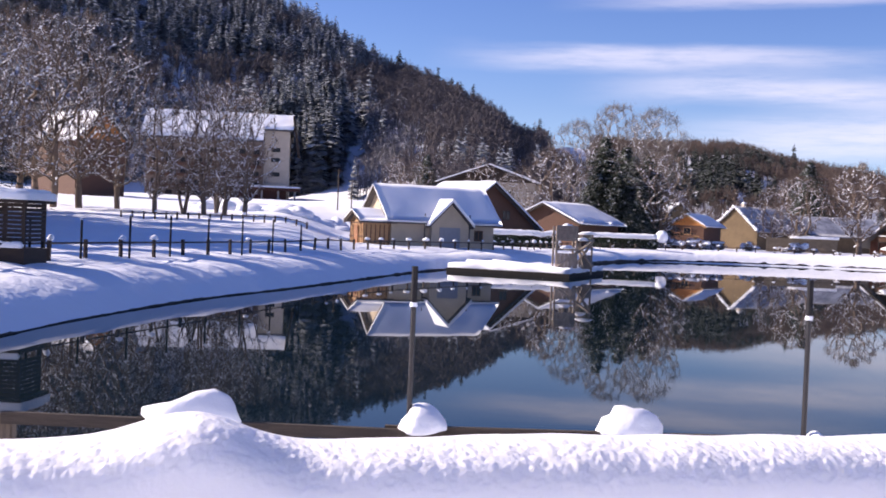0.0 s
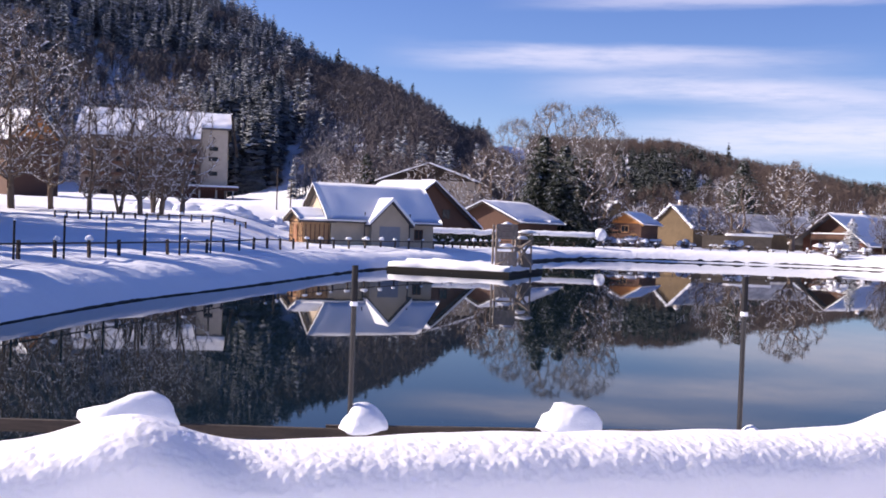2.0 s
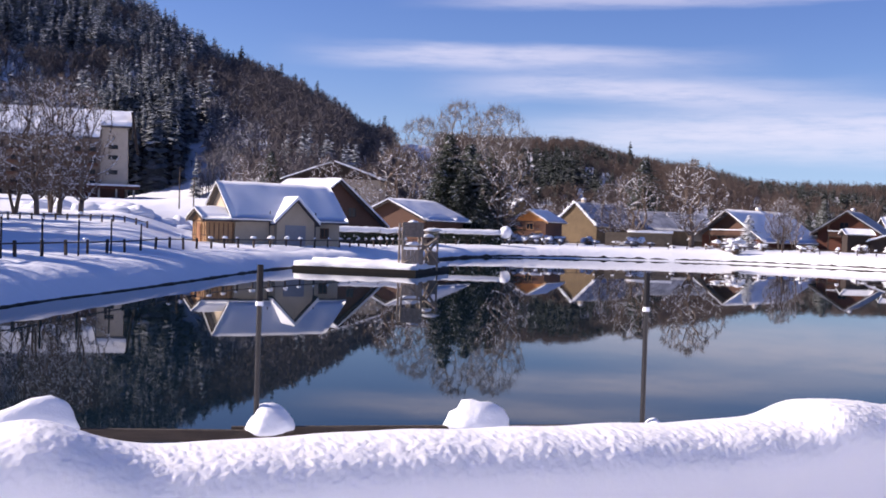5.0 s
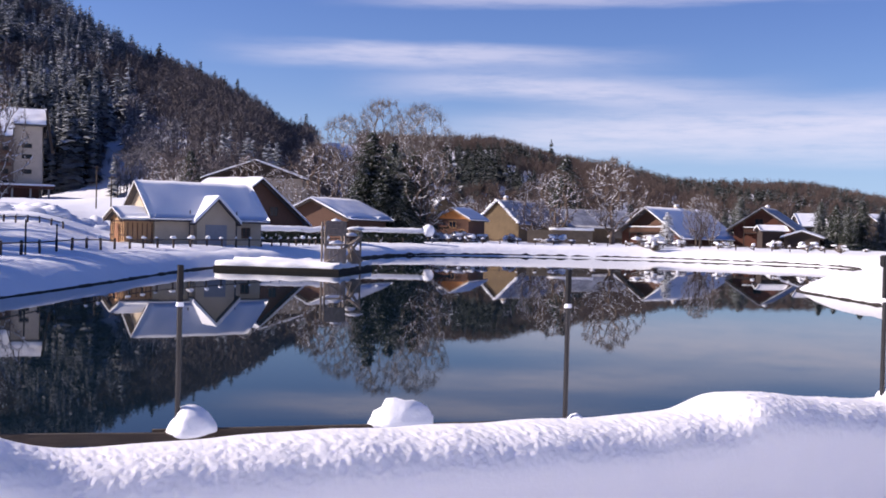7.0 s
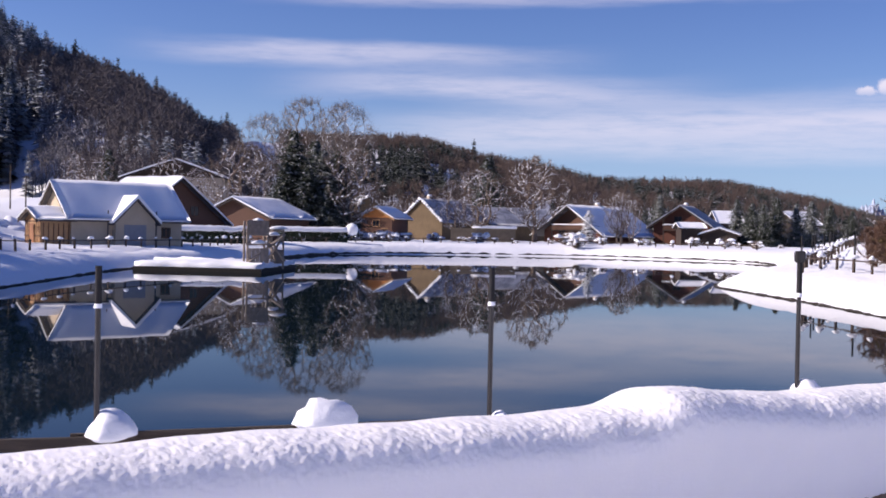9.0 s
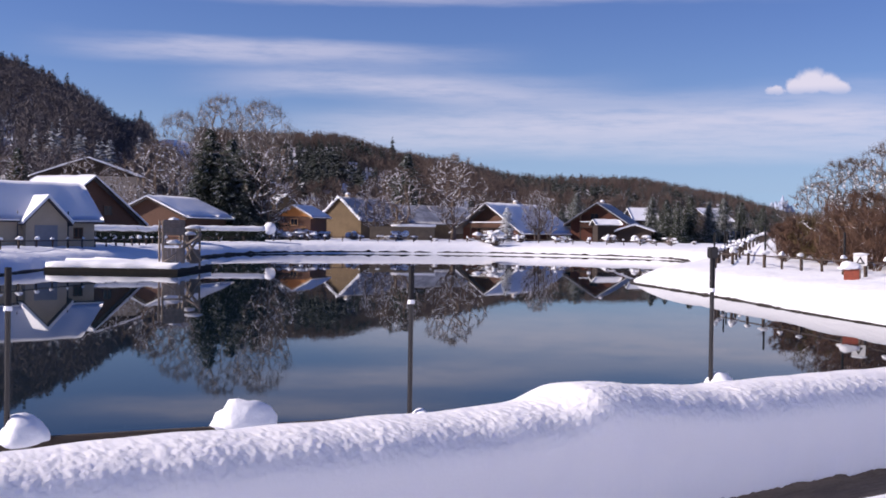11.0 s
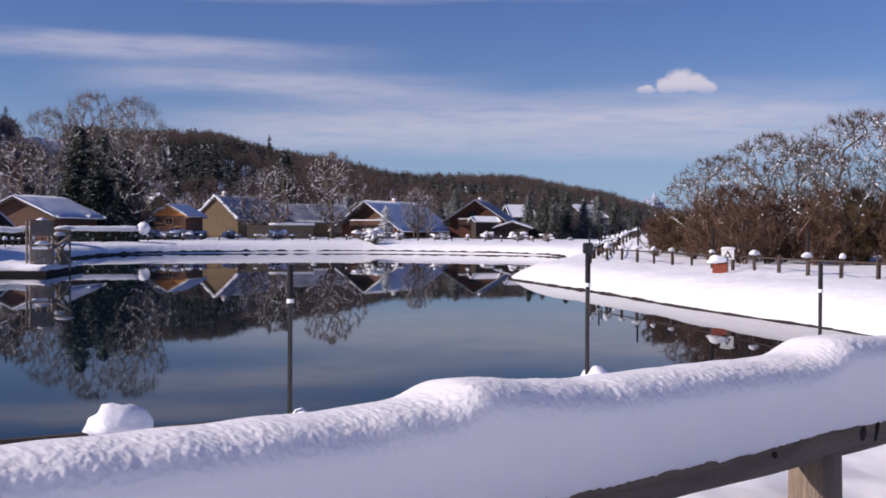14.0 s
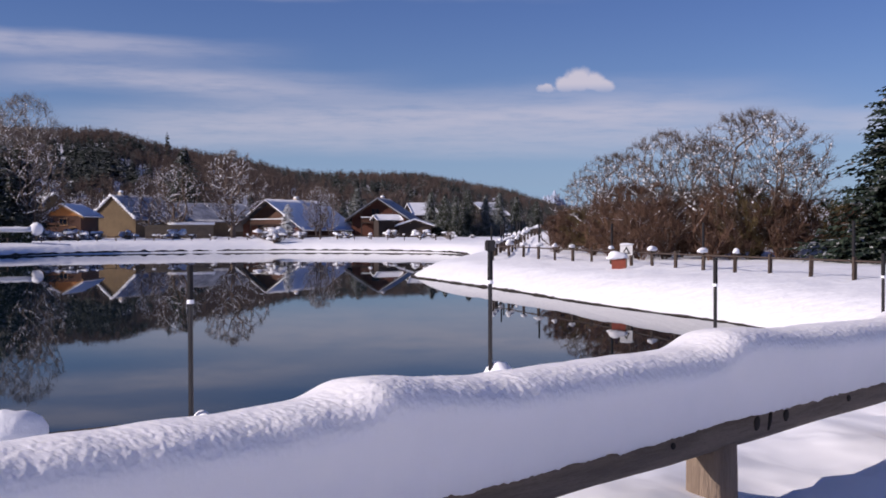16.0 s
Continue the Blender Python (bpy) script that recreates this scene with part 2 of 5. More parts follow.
# ---- ground, pond ----
SHORE = [(-12, 15), (-10.8, 22), (-10.6, 27), (-10.3, 32.2), (-9.1, 41.5), (-7.1, 50), (-5, 60), (-2, 74.5), (0.8, 84), (5, 92), (10.5, 103), (16.8, 120), (22, 133), (29.6, 142),
         (40, 145), (51, 144.5), (60, 142), (67, 135), (72, 126), (72, 115), (60, 94), (44, 73), (35.6, 62.5), (33.3, 55), (30.9, 44.7), (28.7, 37.1), (27.3, 31), (25.8, 24.3), (22, 16), (12, 11.5), (0, 11), (-8, 12)]


def closed_curve(points, steps):
    pts = np.array(points, float)
    out = []
    for i in range(len(pts)):
        p0, p1, p2, p3 = (pts[(i + k) % len(pts)] for k in (-1, 0, 1, 2))
        for u in np.arange(steps) / steps:
            out.append(0.5 * (2 * p1 + (p2 - p0) * u + (2 * p0 - 5 * p1 + 4 * p2 - p3) * u * u + (3 * p1 - p0 - 3 * p2 + p3) * u ** 3))
    return np.array(out)


OUTLINE = closed_curve(SHORE, 6)


def shore_distance(x, y):
    """Metres from the water's edge, less than nought over the water."""
    p = np.stack([np.ravel(x), np.ravel(y)], 1)
    best, inside = np.full(len(p), 1e9), np.zeros(len(p), bool)
    near = np.hypot(p[:, 0] - 30, p[:, 1] - 75) < 170
    q = p[near]
    d2, ins = np.full(len(q), 1e12), np.zeros(len(q), bool)
    for a, b in zip(OUTLINE, np.roll(OUTLINE, -1, 0)):
        ab = b - a
        u = np.clip(((q - a) @ ab) / (ab @ ab), 0, 1)
        d2 = np.minimum(d2, ((q - a - u[:, None] * ab) ** 2).sum(1))
        if a[1] != b[1]:
            ins ^= ((a[1] > q[:, 1]) != (b[1] > q[:, 1])) & (q[:, 0] < a[0] + (q[:, 1] - a[1]) / (b[1] - a[1]) * ab[0])
    d = np.sqrt(d2)
    best[near] = np.where(ins, -d, d)
    best[~near] = 200
    return best.reshape(np.shape(x))


# azimuth, elevation of the wooded skyline, where the slope starts, where its crest lies
HILLS = np.array([(-180, 4, 400, 800), (-100, 6, 350, 800), (-60, 6, 360, 760), (-40, 7, 380, 740), (-30, 9, 380, 720), (-22, 13.8, 370, 720), (-12, 11.7, 365, 700), (-9.5, 10.9, 360, 690), (-6.9, 9.9, 345, 680), (-5.2, 8.95, 335, 670),
                  (-3.4, 8.05, 320, 665), (-2.2, 7.75, 305, 660), (-1, 7.35, 290, 650), (1, 6.45, 280, 640), (2.2, 5.95, 282, 640), (3.3, 5.1, 286, 640), (4.3, 4.75, 290, 640), (6, 5.05, 310, 650), (8, 4.9, 325, 665), (12.1, 4.8, 340, 680), (14.4, 4.85, 340, 690),
                  (16.2, 4.35, 340, 695), (17.6, 3.95, 340, 700), (20, 3.65, 340, 715), (22, 3.25, 342, 730), (23.4, 2.88, 345, 745), (24.9, 2.78, 350, 760), (28.2, 2.8, 360, 800), (30.2, 2.7, 365, 830), (31.8, 2.42, 372, 860), (33.1, 2.15, 380, 900), (35, 1.85, 430, 980), (35.8, 1.5, 450, 1000),
                  (38, 1.0, 480, 1000), (60, 2, 450, 900), (120, 3, 400, 800), (180, 4, 400, 800)])
CROWN = ((4, 8), (8.0, 7.0))  # height of the woods on the crest, by azimuth


def hill_shape(az):
    return (np.interp(az, HILLS[:, 0], HILLS[:, i]) for i in (1, 2, 3))


def ground_height(x, y):
    x, y = np.asarray(x, float), np.asarray(y, float)
    s, r, az = shore_distance(x, y), np.hypot(x, y), np.degrees(np.arctan2(x, y))
    u = np.clip(s / 2.2, 0, 1)
    z = np.where(s > 0, 0.06 + 0.92 * (1 - (1 - u) ** 1.6) + 0.4 * smooth01((s - 0.8) / 6), np.maximum(-1.6, 0.06 + 0.6 * s))
    z = z + np.where((r < 30) & (y < 12), 0.14 * smooth01((s - 2) / 6), 0)
    z = z + 0.22 * smooth01((r - 120) / 40) * smooth01((az - 6) / 8)
    left = smooth01((-4.2 - az) / 4.5) * smooth01((100 + az) / 40) * smooth01(s / 7)
    z = z + left * 0.030 * np.clip(r - 66, 0, 270) + left * 0.5 * smooth01((r - 66) / 20)
    z = z + smooth01((8 - az) / 9) * smooth01((az + 8.7) / 4.5) * 0.06 * np.clip(r - 135, 0, 130)
    z = z + 1.25 * np.exp(-((az - 36.9) / 1.9) ** 2) * smooth01((r - 60) / 45) * smooth01((185 - r) / 50)  # the path climbs beside the far end of the pond
    ahead = (y - 1.84 - 0.25 * x) * 0.97  # deep snow is banked up against the rail
    z = z + 0.65 * smooth01((2.9 - ahead) / 2.4) * smooth01((14 - np.abs(x)) / 5) * smooth01(s / 2)
    z = z + 4.0 * smooth01((-y - 5) / 7)  # unseen snowy rise added behind the viewer to bounce sun onto the rail
    el, r0, r1 = hill_shape(az)
    top = np.maximum(r1 * np.tan(np.radians(el)) + EYE - np.interp(az, *CROWN) - z, 0)
    v = np.clip((r - r0) / (r1 - r0), 0, 1)
    z = z + top * v * (1.35 - 0.35 * v * v) * (1 - 0.75 * smooth01((r - r1) / 500))
    return z


def lines(lo, hi, step, far):
    inner = np.arange(lo, hi + step / 2, step)
    grow = np.cumsum(step * 1.13 ** np.arange(1, 60))
    grow = grow[grow < far]
    return np.concatenate([lo - grow[::-1], inner, hi + grow])


def build_ground():
    xs, ys = lines(-62, 100, 0.8, 4200), lines(-8, 168, 0.8, 4200)
    xs = np.sort(np.concatenate([xs, np.arange(0.35, 12, 0.2)]))
    ys = np.sort(np.concatenate([ys, np.arange(0.35, 8, 0.2)]))
    gx, gy = np.meshgrid(xs, ys)
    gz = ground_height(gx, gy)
    s = shore_distance(gx, gy)
    rough = np.array([noise.noise(Vector((a * 0.22, b * 0.22, 3))) * 0.6 + noise.noise(Vector((a * 0.8, b * 0.8, 7))) * 0.45 for a, b in zip(gx.ravel(), gy.ravel())]).reshape(gx.shape)
    gz = gz + rough * (0.16 + 0.1 * ((gx < 2) & (gy > 25))) * np.clip(s / 3, 0, 1)
    close = np.array([noise.noise(Vector((a * 1.7, b * 1.7, 5))) + 0.75 * noise.noise(Vector((a * 5, b * 5, 5))) if 0 < a < 12 and 0 < b < 8 else 0.0 for a, b in zip(gx.ravel(), gy.ravel())]).reshape(gx.shape)
    gz = gz + close * 0.06
    w = len(xs)
    i = np.arange(len(ys) - 1)[:, None] * w + np.arange(w - 1)[None, :]
    faces = np.stack([i, i + 1, i + w + 1, i + w], -1).reshape(-1, 4)
    me = mesh_of("ground", np.stack([gx, gy, gz], -1).reshape(-1, 3), faces, GROUND_SNOW, True)
    tagged(new("ground", me), "deep fresh snow covering banks, fields and hillsides round the pond", "snow ground", kind="structure")


def build_water():
    me = bpy.data.meshes.new("water")
    grown = OUTLINE + (OUTLINE - OUTLINE.mean(0)) / np.linalg.norm(OUTLINE - OUTLINE.mean(0), axis=1)[:, None] * 0.8
    me.from_pydata([(x, y, 0.0) for x, y in grown], [], [list(range(len(grown)))])
    me.materials.append(WATER)
    tagged(new("water", me), "still dark blue pond water mirroring trees and houses", "pond", kind="structure")


def bank_edge():
    """The dark strip of bare bank between water and snow."""
    rows = []
    nxt, prv = np.roll(OUTLINE, -1, 0), np.roll(OUTLINE, 1, 0)
    pts = []
    for a, b in zip(OUTLINE, nxt):
        k = max(1, int(np.linalg.norm(b - a) / 0.22))
        pts += [a + (b - a) * j / k for j in range(k)]
    pts = np.array(pts)
    tan = np.roll(pts, -1, 0) - np.roll(pts, 1, 0)
    nor = np.stack([tan[:, 1], -tan[:, 0]], 1) / np.linalg.norm(tan, axis=1)[:, None]
    for p, q in zip(pts, nor):
        w1, w2 = noise.noise(Vector((p[0] * 0.8, p[1] * 0.8, 1))), 0.6 * noise.noise(Vector((p[0] * 1.3, p[1] * 1.3, 4))) + 0.6 * noise.noise(Vector((p[0] * 9, p[1] * 9, 4)))
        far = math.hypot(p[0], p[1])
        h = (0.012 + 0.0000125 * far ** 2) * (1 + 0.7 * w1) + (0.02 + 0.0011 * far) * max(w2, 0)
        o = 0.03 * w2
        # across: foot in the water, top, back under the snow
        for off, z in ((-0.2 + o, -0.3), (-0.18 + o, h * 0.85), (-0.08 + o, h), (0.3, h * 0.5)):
            rows.append((p[0] - q[0] * off * SIDE, p[1] - q[1] * off * SIDE, z))
    n = len(pts)
    faces = [(4 * i + k, 4 * i + k + 1, 4 * ((i + 1) % n) + k + 1, 4 * ((i + 1) % n) + k) for i in range(n) for k in range(3)]
    me = mesh_of("bank_edge", rows, faces, EARTH)
    tagged(new("bank_edge", me), "dark bare strip of wet earth along the waterline under the snow", "bank edge", kind="structure")


def signed_area(p):
    q = np.roll(p, -1, 0)
    return (p[:, 0] * q[:, 1] - q[:, 0] * p[:, 1]).sum()


SIDE = 1 if signed_area(OUTLINE) < 0 else -1
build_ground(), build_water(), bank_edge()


def ground_at(x, y):
    return float(ground_height(np.array([x]), np.array([y]))[0])


# ---- snow that lies on upward faces ----
def snowy(name, colour, other, low, high, scale=1.2, rough=0.9, snow=0.95, uneven=1.3, island=0.0):
    """Bark or needles with snow caught on whatever faces up."""
    m = bpy.data.materials.new(name)
    m.use_nodes = True
    n = Nodes(m.node_tree)
    geo = n.add("ShaderNodeNewGeometry")
    up = n.add("ShaderNodeSeparateXYZ", i0=geo.outputs["Normal"]).outputs[2]
    co = n.add("ShaderNodeTexCoord").outputs["Object"]
    patch = n.add("ShaderNodeTexNoise", Vector=co, Scale=scale, Detail=4.0, Roughness=0.7).outputs[0]
    lie = n.span(n.math("ADD", up, n.math("MULTIPLY", n.math("SUBTRACT", patch, 0.5), uneven)), low, high)
    tone = n.mix(geo.outputs["Random Per Island"], rgb(*colour), rgb(*other))
    if island:  # some tufts carry snow, others have shed it
        own = n.span(n.math("FRACT", n.math("MULTIPLY", geo.outputs["Random Per Island"], 37.3)), 1 - island, 1.08 - island)
        lie = n.math("MAXIMUM", lie, n.math("MULTIPLY", own, n.span(patch, 0.36, 0.56)))
    hue = n.mix(n.math("MULTIPLY", lie, snow), tone, rgb(0.82, 0.84, 0.88))
    p = n.add("ShaderNodeBsdfPrincipled", Base_Color=hue, Roughness=rough)
    p.inputs["Specular IOR Level"].default_value = 0.15
    out = n.add("ShaderNodeOutputMaterial")
    n.tree.links.new(p.outputs[0], out.inputs[0])
    return m


# these two needle tones are paled and blued: hillside haze put into colour
HAZY_NEEDLE = snowy("snowy_hazy_needles", (0.125, 0.14, 0.16), (0.23, 0.25, 0.28), 0.55, 1.3, 0.35, snow=0.55, island=0.18)
HAZY_STAND_NEEDLE = snowy("snowy_hazy_stand_needles", (0.06, 0.075, 0.09), (0.125, 0.145, 0.166), 0.55, 1.3, 0.5, snow=0.5, island=0.14)
FAR_BARE = snowy("snowy_far_twigs", (0.075, 0.062, 0.057), (0.13, 0.106, 0.095), 0.8, 1.5, 0.5, snow=0.5)
RUST_BARE = snowy("rusty_far_twigs", (0.088, 0.064, 0.054), (0.135, 0.1, 0.084), 0.9, 1.6, 0.5, snow=0.4)
MAUVE_BARE = snowy("mauve_far_twigs", (0.078, 0.068, 0.073), (0.145, 0.125, 0.125), 0.65, 1.4, 0.4, snow=0.4)
FAR_DARK = snowy("dark_far_needles", (0.028, 0.04, 0.036), (0.06, 0.066, 0.055), 0.8, 1.4, 0.35, snow=0.3, island=0.05)
FROST_BARE = snowy("frosted_twigs", (0.1, 0.095, 0.108), (0.18, 0.17, 0.185), 0.2, 1.1, 0.3, snow=0.5)
SNOWY_BARK = snowy("snowy_bark", (0.105, 0.079, 0.063), (0.215, 0.162, 0.126), 0.5, 1.05, 1.7, uneven=1.8)
BARE_BARK = snowy("plain_bark", (0.15, 0.128, 0.115), (0.26, 0.225, 0.2), 0.6, 1.2, 1.5)
WILLOW_TWIG = snowy("willow_twigs", (0.085, 0.066, 0.056), (0.175, 0.138, 0.115), 0.85, 1.4, 1.5)
SNOWY_NEEDLE = snowy("snowy_needles", (0.03, 0.042, 0.03), (0.075, 0.085, 0.055), 0.75, 1.3, 1.2, island=0.16)
RUST_TWIG = snowy("rust_twigs", (0.085, 0.05, 0.036), (0.16, 0.094, 0.066), 0.9, 1.4, 1.5, island=0.05)
OLIVE_TWIG = snowy("olive_twigs", (0.085, 0.062, 0.03), (0.15, 0.112, 0.05), 0.9, 1.4, 1.5)


# ---- trees ----
def prisms(segs, sides=3):
    """Tapered sticks: rows of x0 y0 z0 x1 y1 z1 r0 r1."""
    s = np.asarray(segs, float)
    a, b, r0, r1 = s[:, :3], s[:, 3:6], s[:, 6], s[:, 7]
    d = b - a
    d /= np.linalg.norm(d, axis=1)[:, None] + 1e-9
    ref = np.where(np.abs(d[:, 2:3]) < 0.9, np.array([[0, 0, 1.0]]), np.array([[1.0, 0, 0]]))
    u = np.cross(d, ref)
    u /= np.linalg.norm(u, axis=1)[:, None] + 1e-9
    w = np.cross(u, d)
    ring = []
    for base_pt, r in ((a, r0), (b, r1)):
        for k in range(sides):
            t = 2 * math.pi * k / sides + math.pi / 2
            ring.append(base_pt + (u * math.cos(t) + w * math.sin(t)) * r[:, None])
    verts = np.stack(ring, 1).reshape(-1, 3)
    i = np.arange(len(s))[:, None] * 2 * sides
    faces = np.concatenate([np.concatenate([i + k, i + (k + 1) % sides, i + sides + (k + 1) % sides, i + sides + k], 1) for k in range(sides)])
    return verts, faces


def grow(seed, height, wide, low=0.2, stems=1, points=300, belly=0.55, lean=0.5, tuft=6, twig=0.7, tip=0.012, rising=0.7):
    """Limbs that reach out to points all through a crown, each joined to the nearest limb already there. Gives stout limbs, thin limbs and twigs as sticks."""
    rng = np.random.RandomState(seed)
    z = rng.uniform(0, 1, points)
    bulge = np.where(z < belly, 1 - ((belly - z) / belly) ** 2, 1 - ((z - belly) / (1 - belly)) ** 2) ** 0.5
    a, q = rng.uniform(0, 2 * math.pi, points), rng.uniform(0.05, 1, points) ** 0.5
    lump = np.array([1 + 0.4 * noise.noise(Vector((math.cos(b) * 1.5 + seed, math.sin(b) * 1.5, c * 2.5))) for b, c in zip(a, z)])
    goal = np.stack([np.cos(a) * q * bulge * wide * lump, np.sin(a) * q * bulge * wide * lump, height * (low + (1 - low) * z)], 1)
    nodes, up, way, course = [np.array([0.0, 0.0, -0.3])], [-1], [0.0], [np.array([0.0, 0.0, 1.0])]

    def add(p, parent):
        nodes.append(np.asarray(p, float)), up.append(parent)
        ln = float(np.linalg.norm(nodes[-1] - nodes[parent]))
        way.append(way[parent] + ln), course.append((nodes[-1] - nodes[parent]) / (ln + 1e-6))
        return len(nodes) - 1

    for k in range(stems):
        turn, out = rng.uniform(0, 2 * math.pi) if stems == 1 else 2 * math.pi * (k + rng.uniform(-0.3, 0.3)) / stems, (0.03 if stems == 1 else lean) * rng.uniform(0.6, 1.2)
        last, rise = 0, height * (0.55 if stems == 1 else rng.uniform(0.4, 0.6))
        for i in range(1, 6):
            u = i / 5
            swing = rng.normal(0, 0.008 * height, 2)
            last = add((math.cos(turn) * out * rise * u ** 0.8 + swing[0], math.sin(turn) * out * rise * u ** 0.8 + swing[1], rise * u), last)
    ends = []
    for g in goal[np.argsort(goal[:, 2] + np.hypot(goal[:, 0], goal[:, 1]))]:
        at = np.array(nodes)
        gap = np.linalg.norm(at - g, axis=1)
        bent = 1 - np.einsum("ij,ij->i", np.array(course), (g - at) / (gap[:, None] + 1e-6))
        cost = gap * (1 + 0.5 * bent) + 0.16 * np.array(way) + rising * np.maximum(0, at[:, 2] - g[2] + 0.25 * np.hypot(at[:, 0] - g[0], at[:, 1] - g[1])) + 9 * (np.array(nodes)[:, 2] < 0.1 * height * (stems == 1))
        i = int(np.argmin(cost))
        p, ln = nodes[i].copy(), float(np.linalg.norm(g - nodes[i]))
        for u in (0.35, 0.7, 1.0):
            bow = 0.1 * ln * math.sin(math.pi * u)
            i = add(p + (g - p) * u + np.array([0, 0, -bow if u < 1 else 0]) + rng.normal(0, 0.035 * ln, 3) * (u < 1), i)
        ends.append(i)
    # ease the kinks out of the limbs
    heir = {}
    for i in range(len(nodes) - 1, 0, -1):
        heir[up[i]] = i
    for _ in range(2):
        old = [p.copy() for p in nodes]
        for i, j in heir.items():
            if i > 0:
                nodes[i] = old[i] * 0.5 + (old[up[i]] + old[j]) * 0.25
    load = np.zeros(len(nodes))
    load[ends] = 1
    for i in range(len(nodes) - 1, 0, -1):
        load[up[i]] += load[i]
    thick = tip * np.maximum(load, 1) ** 0.5
    stout, thin, twigs = [], [], []
    for i in range(1, len(nodes)):
        j = up[i]
        (stout if load[i] > points * 0.03 else thin).append((*nodes[j], *nodes[i], min(thick[j], thick[i] * 1.25), thick[i]))
        if load[i] <= 3:
            d = nodes[i] - nodes[j]
            d = d / (np.linalg.norm(d) + 1e-6)
            for _ in range(tuft if load[i] == 1 else tuft // 2):
                p = nodes[j] + (nodes[i] - nodes[j]) * rng.uniform(0.2, 1.0)
                e = d * 0.55 + rng.normal(0, 0.5, 3) + np.array([0, 0, 0.35])
                e = e / (np.linalg.norm(e) + 1e-6) * twig * rng.uniform(0.4, 1.1)
                twigs.append((*p, *(p + e), tip * 0.6, tip * 0.35))
    return stout, thin, twigs


def slivers(segs, wide, seed):
    """Twigs as single slender triangles."""
    q = np.asarray(segs, float)
    a, b = q[:, :3], q[:, 3:6]
    d = np.cross(b - a, np.random.RandomState(seed).normal(0, 1, a.shape))
    d = d / (np.linalg.norm(d, axis=1)[:, None] + 1e-9) * wide / 2
    i = np.arange(len(q))[:, None] * 3
    return np.stack([a - d, a + d, b], 1).reshape(-1, 3), i + [0, 1, 2]


def bare_tree(name, seed, height, label, twig_mat=None, group="", clots=0.0, clot_size=0.1, twig_wide=0.035, **how):
    stout, thin, twigs = grow(seed, height, **how)
    ob = base(name, Matrix(), label, "tree", group)
    rng = random.Random(seed)
    caps = []
    for x0, y0, z0, x1, y1, z1, r0, r1 in stout[6:] + thin:
        flat = math.hypot(x1 - x0, y1 - y0) / (math.hypot(x1 - x0, y1 - y0, z1 - z0) + 1e-6)
        if flat > 0.35 and rng.random() < clots:
            r, u = rng.uniform(0.5, 1.3) * clot_size, rng.uniform(0.0, 0.35)
            a = Vector((x0, y0, z0)).lerp(Vector((x1, y1, z1)), u) + Vector((0, 0, r0 + r * 0.3))
            b = Vector((x0, y0, z0)).lerp(Vector((x1, y1, z1)), rng.uniform(0.75, 1.0)) + Vector((0, 0, r0 + r * 0.2))
            m = a.lerp(b, 0.45)
            caps += [(*a, *m, r * 0.25, r), (*m, *b, r, r * 0.15)]
    if caps:
        v, f = prisms(caps, 4)
        tagged(part("branch_snow", mesh_of("branch_snow", v, f, SNOW), SNOW, ob), "snow lying along the branches", kind="stuff")
    bark = twig_mat or SNOWY_BARK
    for what, segs, sides, mat in (("trunk", stout, 6, bark), ("crown", thin, 3, twig_mat or SNOWY_BARK)):
        v, f = prisms(segs, sides)
        part(what, mesh_of(what, v, f, mat), mat, ob)
    v, f = slivers(twigs, twig_wide, seed)
    tagged(part("twig_spray", mesh_of("twig_spray", v, f, twig_mat or SNOWY_BARK), BARK, ob), kind="stuff")
    return ob


def spruce_fronds(seed, height, radius, tiers, per_tier, fat=1.0):
    """Drooping leaf-shaped fronds in whorls, with ragged ends."""
    rng = np.random.RandomState(seed)
    verts, faces = [], []
    for i in range(tiers):
        u = (i + rng.uniform(-0.3, 0.3)) / tiers
        z = height * (0.06 + 0.94 * u)
        reach = radius * (1 - u) ** 0.75 * rng.uniform(0.7, 1.2) + 0.05 * radius
        for j in range(per_tier):
            a = 2 * math.pi * (j + rng.uniform(-0.4, 0.4)) / per_tier
            lob = 1 + 0.75 * noise.noise(Vector((math.cos(a) * 1.4 + seed, math.sin(a) * 1.4, u * 5)))
            ln = reach * rng.uniform(0.6, 1.2) * (lob if fat == 1.0 else 1.0)
            wd = (ln * rng.uniform(0.16, 0.3) + 0.03 * radius) * fat
            zz = z + rng.uniform(-0.5, 0.5) * height / tiers
            drop = ln * rng.uniform(0.2, 0.55)
            ca, sa = math.cos(a), math.sin(a)
            pts = [(0, 0, 0), (ln * 0.55, wd, -drop * 0.35 - wd * 0.3), (ln * 0.55, -wd, -drop * 0.35 - wd * 0.3), (ln, 0, -drop), (ln * 0.5, 0, -drop * 0.15 + 0.05 * ln)]
            b = len(verts)
            verts += [(x * ca - y * sa, x * sa + y * ca, zz + h) for x, y, h in pts]
            faces += [(b, b + 1, b + 4), (b, b + 4, b + 2), (b + 4, b + 1, b + 3), (b + 4, b + 3, b + 2)]
    return np.array(verts), np.array(faces)


